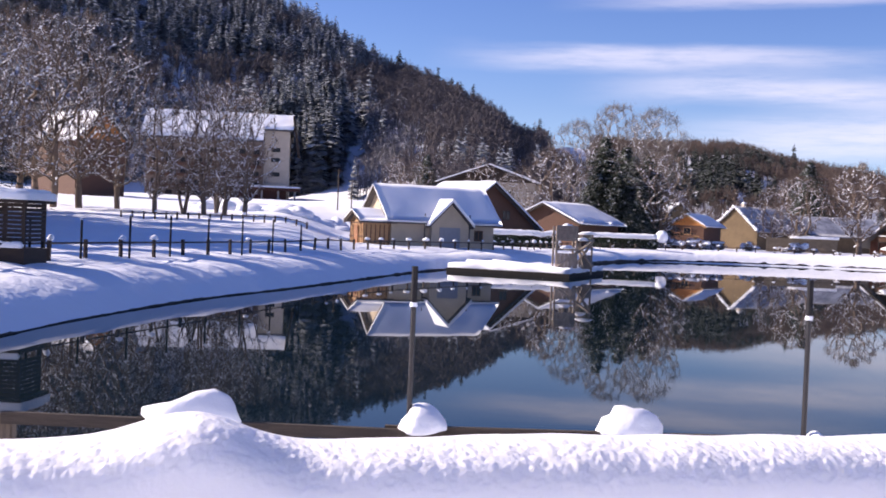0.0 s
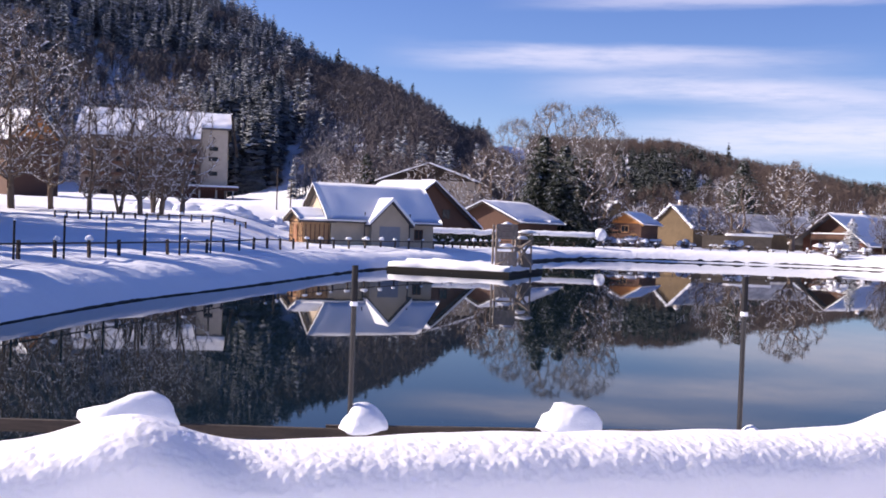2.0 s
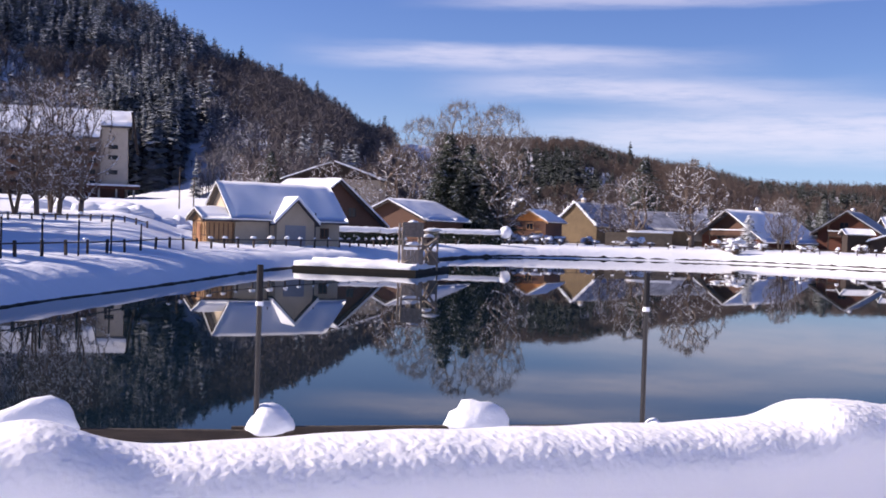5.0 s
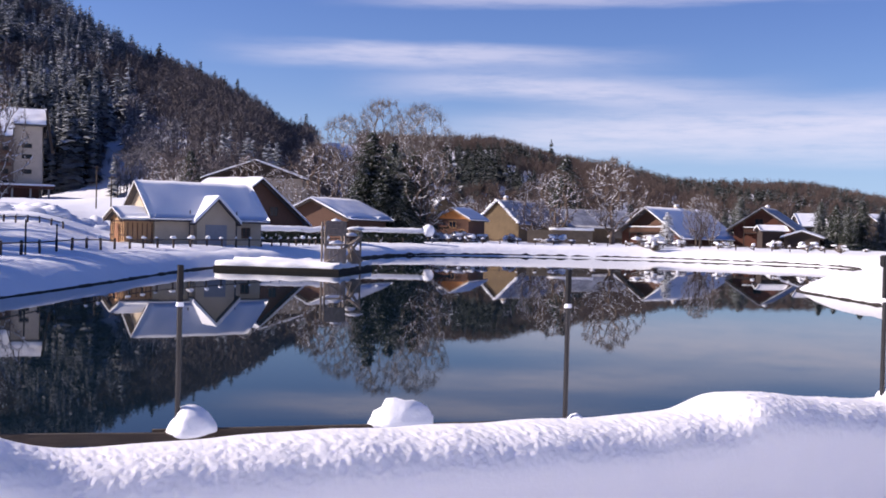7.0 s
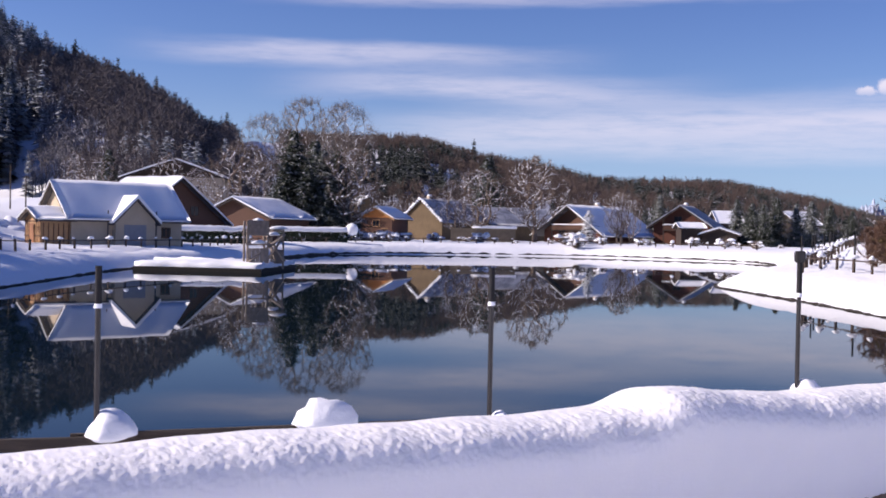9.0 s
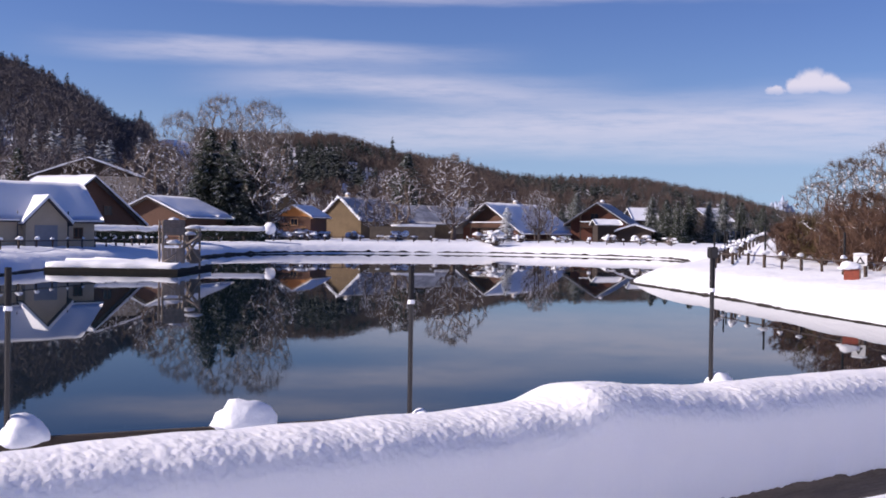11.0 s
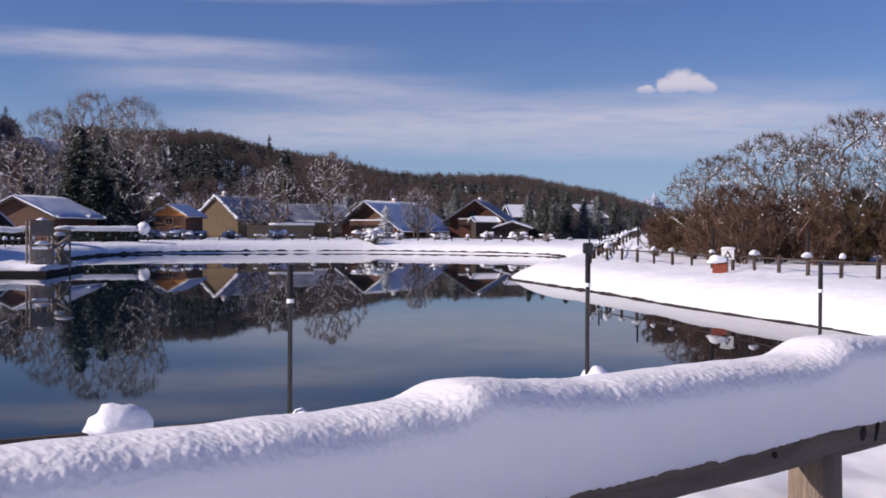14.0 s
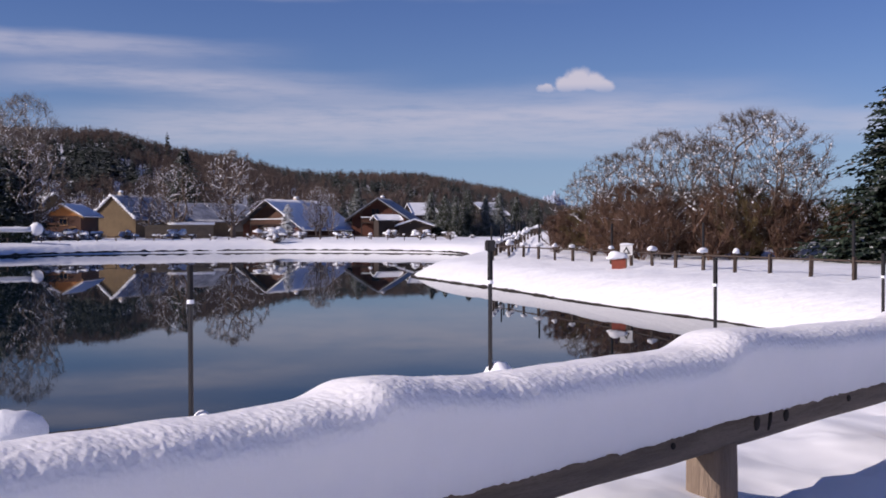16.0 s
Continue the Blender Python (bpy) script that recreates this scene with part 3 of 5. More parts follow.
def spruce_boughs(seed, height, radius, tiers, per_tier, fine=0.13, broad=0.3):
    """Drooping boughs, each a spray of narrow hanging side twigs."""
    rng = np.random.RandomState(seed)
    verts, faces = [], []
    for i in range(tiers):
        u = (i + rng.uniform(-0.4, 0.4)) / tiers
        reach = radius * (1 - u) ** 0.8 * rng.uniform(0.75, 1.15) + 0.04 * radius
        for j in range(per_tier):
            a = 2 * math.pi * (j + rng.uniform(-0.5, 0.5)) / per_tier
            lob = 1 + 0.7 * noise.noise(Vector((math.cos(a) * 1.4 + seed, math.sin(a) * 1.4, u * 6)))
            ln = reach * rng.uniform(0.55, 1.2) * lob
            z0 = height * (0.05 + 0.95 * u) + rng.uniform(-0.5, 0.5) * height / tiers
            drop = ln * rng.uniform(0.1, 0.5)
            ca, sa = math.cos(a), math.sin(a)
            n = max(3, int(ln / (0.65 * fine * radius)))
            tw = radius * fine
            for k in range(n):
                v = (k + 1) / n
                p = np.array([ca * ln * v, sa * ln * v, z0 - drop * v ** 1.4 + 0.12 * ln * v * v])
                for s in (-1, 1):
                    w = tw * rng.uniform(0.7, 1.5) * (1.25 - 0.6 * v)
                    b = a + s * rng.uniform(0.4, 1.2)
                    q = p + np.array([math.cos(b) * w, math.sin(b) * w, -w * rng.uniform(0.1, 0.7)])
                    side = np.array([-math.sin(b), math.cos(b), rng.uniform(-0.4, 0.4)]) * w * broad
                    c = len(verts)
                    verts += [p + side * 0.6, p - side, q]
                    faces.append((c, c + 1, c + 2))
    return np.array(verts), np.array(faces)


def spruce(name, seed, height, radius, tiers, per_tier, label, group="", mat=None, fine=0.13, broad=0.3):
    ob = base(name, Matrix(), label, "spruce tree", group)
    v, f = prisms([(0, 0, -0.4, 0, 0, height * 0.97, 0.012 * height + 0.03, 0.02)], 6)
    part("trunk", mesh_of("trunk", v, f, BARK), BARK, ob)
    v, f = spruce_boughs(seed, height, radius, tiers, per_tier, fine, broad)
    part("crown", mesh_of("crown", v, f, mat or SNOWY_NEEDLE), mat or SNOWY_NEEDLE, ob)
    return ob


def place(ob, x, y, turn=0, scale=1.0, z=None):
    ob.matrix_world = pose(x, y, ground_at(x, y) if z is None else z, 0, 0, turn) @ Matrix.Scale(scale, 4)
    return ob


def copy_at(ob, x, y, turn=0, scale=1.0):
    new_ob = copy_thing(ob, pose(x, y, ground_at(x, y), 0, 0, turn))
    new_ob.scale = (scale, scale, scale)
    return new_ob


# ---- woods on the hills ----
def far_conifer(seed, tiers=13, per_tier=7, radius=0.17):
    v, f = spruce_fronds(seed, 1.0, radius, tiers, per_tier, 1.6)
    i = np.arange(0, len(v), 5)[:, None]
    k = len(v)
    trunk = np.array([(0.016, 0, 0), (-0.016, 0, 0), (0, 0, 0.99), (0, 0.016, 0), (0, -0.016, 0), (0, 0, 0.98)])
    return np.concatenate([v, trunk]), np.concatenate([i + [0, 1, 3], i + [0, 3, 2], np.array([[k, k + 1, k + 2], [k + 3, k + 4, k + 5]])], 0)


def far_bare(seed):
    """A small leafless tree of slivers with a rounded crown, one unit high."""
    rng = np.random.RandomState(seed)
    verts, faces = [], []

    def sliver(p, q, w):
        d = np.cross(q - p, rng.normal(0, 1, 3))
        d = d / (np.linalg.norm(d) + 1e-9) * w
        i = len(verts)
        verts.extend([p - d, p + d, q])
        faces.append((i, i + 1, i + 2))

    sliver(np.array([0, 0, 0.0]), np.array([0.02, 0, 0.75]), 0.016)
    sliver(np.array([0, 0, 0.0]), np.array([0, 0.02, 0.7]), 0.016)
    for _ in range(15):
        d = rng.normal(0, 1, 3)
        d[2] = abs(d[2]) * 0.9 - 0.15
        q = np.array([0, 0, 0.6]) + d / np.linalg.norm(d) * np.array([0.27, 0.27, 0.32]) * rng.uniform(0.7, 1.0)
        p = np.array([0, 0, rng.uniform(0.2, 0.5)])
        sliver(p, q, 0.01)
        for _ in range(6):
            m = p + (q - p) * rng.uniform(0.45, 1.0)
            e = rng.normal(0, 1, 3) + d * 0.4 + np.array([0, 0, 0.5])
            sliver(m, m + e / np.linalg.norm(e) * rng.uniform(0.07, 0.15), 0.009)
    return np.array(verts), np.array(faces)


def wood(name, label, templates, spots, mat):
    """Many trees in one mesh; spots are rows of x, y, height, template."""
    rng = np.random.RandomState(5)
    verts, faces, count = [], [], 0
    z = ground_height(spots[:, 0], spots[:, 1])
    for (x, y, h, k), gz in zip(spots, z):
        v, f = templates[int(k)]
        a = rng.uniform(0, 6.28)
        c, s = math.cos(a) * h, math.sin(a) * h
        w = rng.uniform(0.85, 1.25)
        q = np.stack([(v[:, 0] * c - v[:, 1] * s) * w + x, (v[:, 0] * s + v[:, 1] * c) * w + y, v[:, 2] * h + gz - 0.3], 1)
        verts.append(q), faces.append(f + count)
        count += len(v)
    me = mesh_of(name, np.concatenate(verts), np.concatenate(faces), mat)
    tagged(new(name, me), label, "forest", kind="stuff")


def build_woods():
    rng = np.random.RandomState(11)
    n = 27000
    az, t = rng.uniform(-26, 44, n), rng.uniform(0, 1, n)
    el, r0, r1 = hill_shape(az)
    r = r0 + (r1 + 25 - r0) * t
    x, y = np.sin(np.radians(az)) * r, np.cos(np.radians(az)) * r
    keep = rng.uniform(0, 1, n) < np.where(az < -5, 0.5, 0.46) * (0.45 + 0.55 * r / r1)
    # an open snowy slope behind the tall building, and a clearing on the saddle
    edge = np.array([noise.noise(Vector((a / 25, b / 25, 9))) for a, b in zip(x, y)])
    keep &= ~((az > -6.9 + edge) & (az < -4.6 + edge) & (r < 385 + 50 * edge)) & ~((az > -30) & (az < -6) & (r < 362 + 20 * edge))
    keep &= ~((az > 5.2 + 0.5 * edge) & (az < 7.5 + 0.5 * edge) & (r > 430 + 40 * edge))
    x, y, az, r, r1, r0 = (q[keep] for q in (x, y, az, r, r1, r0))
    m = np.array([noise.noise(Vector((a / 70, b / 70, 2))) + 0.5 * noise.noise(Vector((a / 22, b / 22, 6))) for a, b in zip(x, y)])
    u = (r - r0) / (r1 - r0)
    left = az < 5
    leafless = np.where(left, m * 0.7 + 0.5 * smooth01((az + 5.6 + 3 * m) / 1.6) + (u - 0.6) * 0.35 > 0.14, m > -0.14 + 0.12 * smooth01((az - 22) / 6))
    size = rng.uniform(0, 1, len(x))
    h = np.where(leafless, 9 + 7 * size, 10 + 8 * size) * np.where(left, 1.0, np.where(leafless, 0.72, 0.6))
    h *= np.where(~leafless & left & (rng.uniform(0, 1, len(x)) > 0.93), 1.3, 1.0)
    con = np.stack([x, y, h, rng.randint(0, 8, len(x))], 1)
    near = np.array([(*az_pt(rng.uniform(-9.6, -5.5), rng.uniform(352, 405)), rng.uniform(18, 27), rng.randint(0, 5)) for _ in range(110)])
    # single spruces that stand above the crest
    crest = []
    for a, over in ((-4.62, 5), (-4.0, 5), (-2.65, 7), (-0.62, 6), (0.1, 4), (0.55, 4), (1.22, 6), (-6.0, 3), (-1.7, 2), (4.7, 5), (17.3, 3)):
        el1, _, q = (float(k) for k in hill_shape(a))
        crest.append((*az_pt(a, q - 8), 15 + over, rng.randint(0, 8)))
    wood("conifer_wood", "dark snow-dusted spruce forest covering the hillside, haze in its colour", [far_conifer(i, 12, 6, 0.21) for i in range(8)], con[~leafless & left], HAZY_NEEDLE)
    wood("spruce_stand", "tall snow-dusted spruces at the foot of the hillside, haze in their colour", [far_conifer(80 + i, 26, 10, 0.19) for i in range(5)], near, HAZY_STAND_NEEDLE)
    wood("spruce_wood", "dark spruces scattered over the wooded far hill", [far_conifer(20 + i, 8, 6, 0.28) for i in range(8)], con[~leafless & ~left], FAR_DARK)
    wood("crest_spruces", "single broad dark spruces standing above the wooded crest", [far_conifer(90 + i, 15, 9, 0.27) for i in range(8)], np.array(crest), FAR_DARK)
    low = rng.uniform(0, 1, len(x)) < 0.2
    brush = np.stack([x + rng.normal(0, 3, len(x)), y + rng.normal(0, 3, len(x)), rng.uniform(3.5, 6.5, len(x)), rng.randint(0, 8, len(x))], 1)
    wood("hill_brush", "low bare brush between the hillside trees", [far_bare(60 + i) for i in range(8)], brush[low], MAUVE_BARE)
    rust = m + 0.3 * size > 0.22
    wood("leafless_wood", "grey-brown leafless wood on the far hill", [far_bare(40 + i) for i in range(8)], con[leafless & ~left & ~rust], FAR_BARE)
    wood("rusty_wood", "rust-brown leafless wood on the far hill", [far_bare(30 + i) for i in range(8)], con[leafless & ~left & rust], RUST_BARE)
    frost = (u + 0.25 * m < 0.3) & (az < -2.2 + 2 * m)
    wood("frosted_wood", "pale frosted leafless wood low on the shaded hillside", [far_bare(50 + i) for i in range(8)], con[leafless & left & frost], FROST_BARE)
    wood("mauve_wood", "mauve-brown leafless wood on the upper hillside", [far_bare(70 + i) for i in range(8)], con[leafless & left & ~frost], MAUVE_BARE)


build_woods()


def far_mountains():
    """Snowy peaks at the end of the valley."""
    rows, nx, ny = [], 420, 14
    for j in range(ny):
        for i in range(nx):
            a = 26 + 26 * i / (nx - 1)
            r = 3600 + 60 * j
            top = 1.7 * math.exp(-((a - 36.75) / 1.0) ** 2) + 1.2 * math.exp(-((a - 35.2) / 0.8) ** 2) + 0.9 * math.exp(-((a - 38.8) / 2.0) ** 2)
            top *= 0.95 + 0.3 * noise.noise(Vector((a * 2.2, 4, 0))) + 0.16 * noise.noise(Vector((a * 7, 9, 0)))
            jag = 0.5 - abs(noise.noise(Vector((a * 1.7, j * 0.35, 0)))) * 1.4 + noise.noise(Vector((a * 5, j * 0.9, 3))) * 0.45 - abs(noise.noise(Vector((a * 11, j * 1.3, 5)))) * 0.5
            e = top * (1 + 0.45 * jag) * math.sin(math.pi * min(1, j / (ny - 5)) / 2)
            rows.append((*az_pt(a, r), EYE + r * math.tan(radians(max(e * 0.8, -0.3)))))
    faces = [(j * nx + i, j * nx + i + 1, (j + 1) * nx + i + 1, (j + 1) * nx + i) for j in range(ny - 1) for i in range(nx - 1)]
    tagged(new("backdrop", mesh_of("backdrop", rows, faces, MOUNTAIN)), "distant snowy mountain ridge closing the valley, blue haze in its colour", "mountains", kind="structure")


# rock and snow tones with the blue of distance haze mixed in
MOUNTAIN = surface("hazy_mountain_rock_and_snow", (0.46, 0.52, 0.64), 0.9, (0.25, 0.31, 0.43), 0.03, amount=1.0, stretch=(1, 1, 2.5))
far_mountains()


# ---- the snow-laden rail in front ----
RAIL_AT, RAIL_DIR = Vector((0, 1.84, 0)), Vector((0.970, 0.2425, 0)).normalized()
RAIL = Matrix.Translation(RAIL_AT) @ Matrix.Rotation(math.atan2(RAIL_DIR.y, RAIL_DIR.x), 4, "Z")
POSTS = [-3.37, -1.88, -0.41, 1.07, 2.52, 4.0, 5.5]


def rail_top(s):
    hump = sum(a * math.exp(-((s - c) / (w0 if s < c else w1)) ** 2) for c, a, w0, w1 in ((-3.37, 0.04, 0.1, 0.14), (-1.88, 0.04, 0.1, 0.14), (-0.39, 0.044, 0.13, 0.11), (1.1, 0.034, 0.08, 0.24), (2.53, 0.041, 0.11, 0.34), (4.0, 0.03, 0.1, 0.2), (5.5, 0.03, 0.1, 0.2)))
    tail = 0.014 * math.exp(-((s - 3.2) / 0.3) ** 2)
    return 2.647 + hump + tail + 0.006 * noise.noise(Vector((s * 2, 0, 0))) + 0.003 * noise.noise(Vector((s * 7, 0, 5)))


def snowy_rail():
    fence = base("rail_fence", RAIL, "weathered round-timber rail fence carrying a thick loaf of snow", "fence")
    # half-round beam, flat side down
    bm = bmesh.new()
    n, rows = 14, []
    for i in range(90):
        s = -3.9 + i * 9.9 / 89
        ring = []
        for k in range(n):
            t = 2 * math.pi * k / n
            c, d = math.cos(t), math.sin(t)
            y = 0.062 * math.copysign(abs(c) ** 0.75, c)
            z = 2.386 + 0.012 * (s - 2.3) + 0.056 * math.copysign(abs(d) ** 0.7, d)
            w = 0.004 * noise.noise(Vector((s * 3, c * 2, d * 2)))
            ring.append(bm.verts.new((s, y + w, z + 0.004 * noise.noise(Vector((s * 1.1, 3, 0))) + w)))
        rows.append(ring)
    for a, b in zip(rows, rows[1:]):
        for k in range(n):
            bm.faces.new((a[k], b[k], b[(k + 1) % n], a[(k + 1) % n]))
    bm.faces.new(rows[0]), bm.faces.new(rows[-1][::-1])
    part("rail", bm, GREY_WOOD, fence, "weathered grey-brown wooden rail with knots", smooth=True)
    for k, s in enumerate(POSTS):
        # a squared log with soft corners, wavering sides and a worn foot
        bm, rings, n, head = bmesh.new(), [], 16, 2.35 + 0.012 * (s - 2.3)
        for h in range(19):
            z = 1.0 + (head - 1.0) * h / 18
            ring = []
            for q in range(n):
                t = 2 * math.pi * (q + 0.5) / n
                c, d = math.cos(t), math.sin(t)
                w = 1 + 0.07 * noise.noise(Vector((c * 1.2 + k, d * 1.2, z * 2.6))) + 0.05 * (head - z)
                ring.append(bm.verts.new((s + 0.07 * w * math.copysign(abs(c) ** 0.6, c), 0.01 + 0.066 * w * math.copysign(abs(d) ** 0.6, d), z)))
            rings.append(ring)
        for a, b in zip(rings, rings[1:]):
            for q in range(n):
                bm.faces.new((a[q], a[(q + 1) % n], b[(q + 1) % n], b[q]))
        bm.faces.new(rings[0][::-1]), bm.faces.new(rings[-1])
        part("post", bm, LOG_WOOD, fence, "brown wooden post with streaked grain", smooth=True)
    for s, w, h in ((2.665, 0.018, 0.024), (2.745, 0.008, 0.036), (2.85, 0.018, 0.02), (2.2, 0.012, 0.01), (3.3, 0.014, 0.012), (3.7, 0.01, 0.014)):
        bm = bmesh.new()
        bmesh.ops.create_icosphere(bm, subdivisions=2, radius=1, matrix=Matrix.Translation((s, -0.062, 2.394 + 0.012 * (s - 2.3))) @ Matrix.Rotation(radians(18), 4, "Y") @ Matrix.Diagonal((w, 0.006, h, 1)))
        part("knot", bm, TAR, fence, "dark knot in the rail")
    # the loaf of snow
    ss = np.concatenate([np.arange(-3.8, -0.9, 0.02), np.arange(-0.9, 4.2, 0.0037), np.arange(4.2, 5.9, 0.03)])
    m = 116
    rows = []
    for s in ss:
        s = float(s)
        top = rail_top(s)
        low = 2.436 + 0.012 * (s - 2.3) + 0.010 * noise.noise(Vector((s * 2.3, 9, 0))) + 0.009 * noise.noise(Vector((s * 14, 9, 0))) + 0.005 * noise.noise(Vector((s * 60, 9, 0)))
        wide = 0.135 + 0.01 * noise.noise(Vector((s * 1.7, 4, 0)))
        for k in range(m):
            u = k / (m - 1)  # from the near foot over the top to the far foot
            dome = 0.075
            if u < 0.26 or u > 0.86:
                w = u / 0.26 if u < 0.26 else (1 - u) / 0.14
                y = math.copysign(wide * (0.86 + 0.14 * w ** 0.5), u - 0.5)
                z = low + (top + 0.002 * s - dome - low) * w
            else:
                t = math.pi * (1 - (u - 0.26) / 0.6)
                c = math.cos(t)
                y, z = wide * math.copysign(abs(c) ** 0.75, c), top + 0.002 * s - dome + dome * max(0.0, math.sin(t)) ** 0.8
            f = Vector((s * 1.0, y, z))
            lit = max(0.0, min(1.0, (u - 0.255) / 0.05, (0.63 - u) / 0.06))
            clod = max(0.0, 0.5 - 2 * noise.voronoi(f * 155)[0][0] ** 2) if lit > 0 and -0.9 < s < 4.2 else 0
            g = (clod * 0.0056 + noise.noise(f * 60) * 0.002) * lit + noise.noise(f * 9) * 0.003
            rows.append((s, y - 0.4 * g, z + g))
    i = np.arange(len(ss) - 1)[:, None] * m + np.arange(m - 1)[None, :]
    faces = np.stack([i, i + m, i + m + 1, i + 1], -1).reshape(-1, 4)
    ob = new("snow_loaf", mesh_of("snow_loaf", rows, faces, RAIL_SNOW, True))
    ob.matrix_world = RAIL
    tagged(ob, "thick sparkling loaf of fresh snow lying along the wooden rail", "snow")


snowy_rail()


# ---- poles and low board fence by the water ----
def low_fence():
    d = Vector((math.cos(radians(2.5)), math.sin(radians(2.5)), 0))
    fence = base("board_fence", Matrix.Translation((0, 7.005, 0)) @ Matrix.Rotation(radians(2.5), 4, "Z"), "low brown plank fence on the near bank", "fence")
    for i, (s0, s1, z0, z1) in enumerate(((-7.6, -2.72, 1.78, 1.765), (-2.7, 0.06, 1.757, 1.725), (-0.32, 2.4, 1.742, 1.752), (2.42, 4.85, 1.73, 1.78), (4.87, 7.3, 1.78, 1.8), (7.32, 9.8, 1.8, 1.8))):
        bm = bmesh.new()
        box(bm, 0, s1 - s0, -0.02 + 0.05 * (i == 2), 0.02 + 0.05 * (i == 2), -0.075 if i < 2 else -0.11, 0)
        for v in bm.verts:
            v.co.z += z0 + (z1 - z0) * v.co.x / (s1 - s0)
            v.co.x += s0
        part("board", bm, BOARD_WOOD, fence)
    for s in (-5.1, -2.71, -0.16, 2.36, 4.8, 7.31, 9.78):
        part("stub_post", boxes((s - 0.05, s + 0.05, 0.021 + 0.05, 0.12 + 0.05, 0.6, 1.72), bevel=0.008), POST_WOOD, fence)
    for x, y, z, rx, h, seed in ((-1.53, 6.94, 1.745, 0.33, 0.17, 3), (-0.08, 7.0, 1.735, 0.14, 0.145, 23), (1.24, 7.06, 1.755, 0.215, 0.165, 12), (2.44, 7.11, 1.73, 0.06, 0.07, 15), (4.88, 7.22, 1.78, 0.125, 0.19, 17), (-2.85, 6.88, 1.765, 0.14, 0.1, 21), (6.2, 7.28, 1.79, 0.1, 0.1, 22)):
        at = fence.matrix_world.inverted() @ Vector((x, y, z))
        snow_lump("snow_cap", fence, rx, 0.13, h, seed, at, "rounded cap of snow", 0.45 if seed == 3 else (-0.15 if seed == 23 else 0.0))


def pole(x, y, top, boxed=False):
    z0 = ground_at(x, y) - 0.3
    ob = base("pole", pose(x, y, z0), "thin grey metal pole with a dark upper sleeve by the pond", "pole", "poles along the near bank")
    h = top - z0
    part("tube", rod(bmesh.new(), (0, 0, 0), (0, 0, h - 0.2), 0.017, sides=12), STEEL, ob, smooth=False)
    part("sleeve", rod(bmesh.new(), (0, 0, h - 0.235), (0, 0, h), 0.021, 0.02, sides=12), IRON, ob, "dark upper sleeve")
    bm = rod(bmesh.new(), (0, 0, h - 0.255), (0, 0, h - 0.228), 0.026, 0.022, sides=12)
    part("collar", bm, SNOW, ob, "snowy collar")
    if boxed:
        part("lamp_box", boxes((-0.035, 0.035, -0.03, 0.03, h, h + 0.085), bevel=0.008), STEEL, ob, "small grey box on top")
    return ob


low_fence()
for x, y, top in ((-0.17, 7.0, 2.76), (2.36, 7.11, 2.77), (4.8, 7.22, 2.83), (7.32, 7.33, 2.73), (9.79, 7.43, 2.74)):
    pole(x, y, top, boxed=top == 2.83)


# ---- houses ----
def roof_snow(x0, x1, half, ze, zr, thick, seed):
    """Snow blanket over a gable roof, soft at the eaves."""
    nx, ny = max(6, int((x1 - x0) / 0.6)), 9
    rows = []
    for i in range(nx + 1):
        x = x0 + (x1 - x0) * i / nx
        for j in range(-ny, ny + 1):
            u = j / ny
            y, z = u * half, zr - abs(u) * (zr - ze)
            w = noise.noise(Vector((x * 0.5 + seed, y * 0.6, seed)))
            t = thick * (1 + 0.3 * w) * (1 - 0.55 * abs(u) ** 14) * (0.72 if i in (0, nx) else 1)
            rows.append((x, y * 1.01 + (0.06 * noise.noise(Vector((x * 1.3, seed, 2))) if abs(j) == ny else 0), z + t - 0.06 * (1 - abs(u)) ** 6))
    m = 2 * ny + 1
    n = len(rows)
    faces = [(i * m + j, (i + 1) * m + j, (i + 1) * m + j + 1, i * m + j + 1) for i in range(nx) for j in range(m - 1)]
    rim = [i * m for i in range(nx + 1)] + [nx * m + j for j in range(1, m)] + [i * m + m - 1 for i in range(nx - 1, -1, -1)] + [j for j in range(m - 2, 0, -1)]
    for k in rim:
        x, y, _ = rows[k]
        rows.append((x, y, zr - abs(y) / half * (zr - ze)))
    for a in range(len(rim)):
        b = (a + 1) % len(rim)
        faces.append((rim[a], rim[b], n + b, n + a))
    me = mesh_of("roof_snow", rows, faces, SNOW, False)
    return me


def window(parent, x, y, z, w, h, face, mat=None):
    """A small window proud of a wall. face: '-x', '-y' or '+y', the side that it looks to."""
    mat = mat or BROWN_WOOD
    turn = {"-x": -90, "-y": 0, "+y": 180}[face]
    m = pose(x, y, z, 0, 0, turn)
    t = 0.08
    bm = bmesh.new()
    for r in ((-w / 2, w / 2, -0.05, 0.02, -t, 0), (-w / 2, w / 2, -0.05, 0.02, h, h + t), (-w / 2 - t, -w / 2, -0.05, 0.02, -t, h + t), (w / 2, w / 2 + t, -0.05, 0.02, -t, h + t), (-0.03, 0.03, -0.04, 0.02, 0, h)):
        box(bm, *r, m=m)
    win = part("window", bm, mat, parent)
    bm = bmesh.new()
    box(bm, -w / 2, w / 2, -0.02, 0.02, 0, h, m=m)
    part("pane", bm, GLASS, win)
    bm = bmesh.new()
    box(bm, -w / 2 - 0.1, w / 2 + 0.1, -0.13, -0.051, -t - 0.05, -t, m=m)
    part("sill", bm, mat, win)
    return win


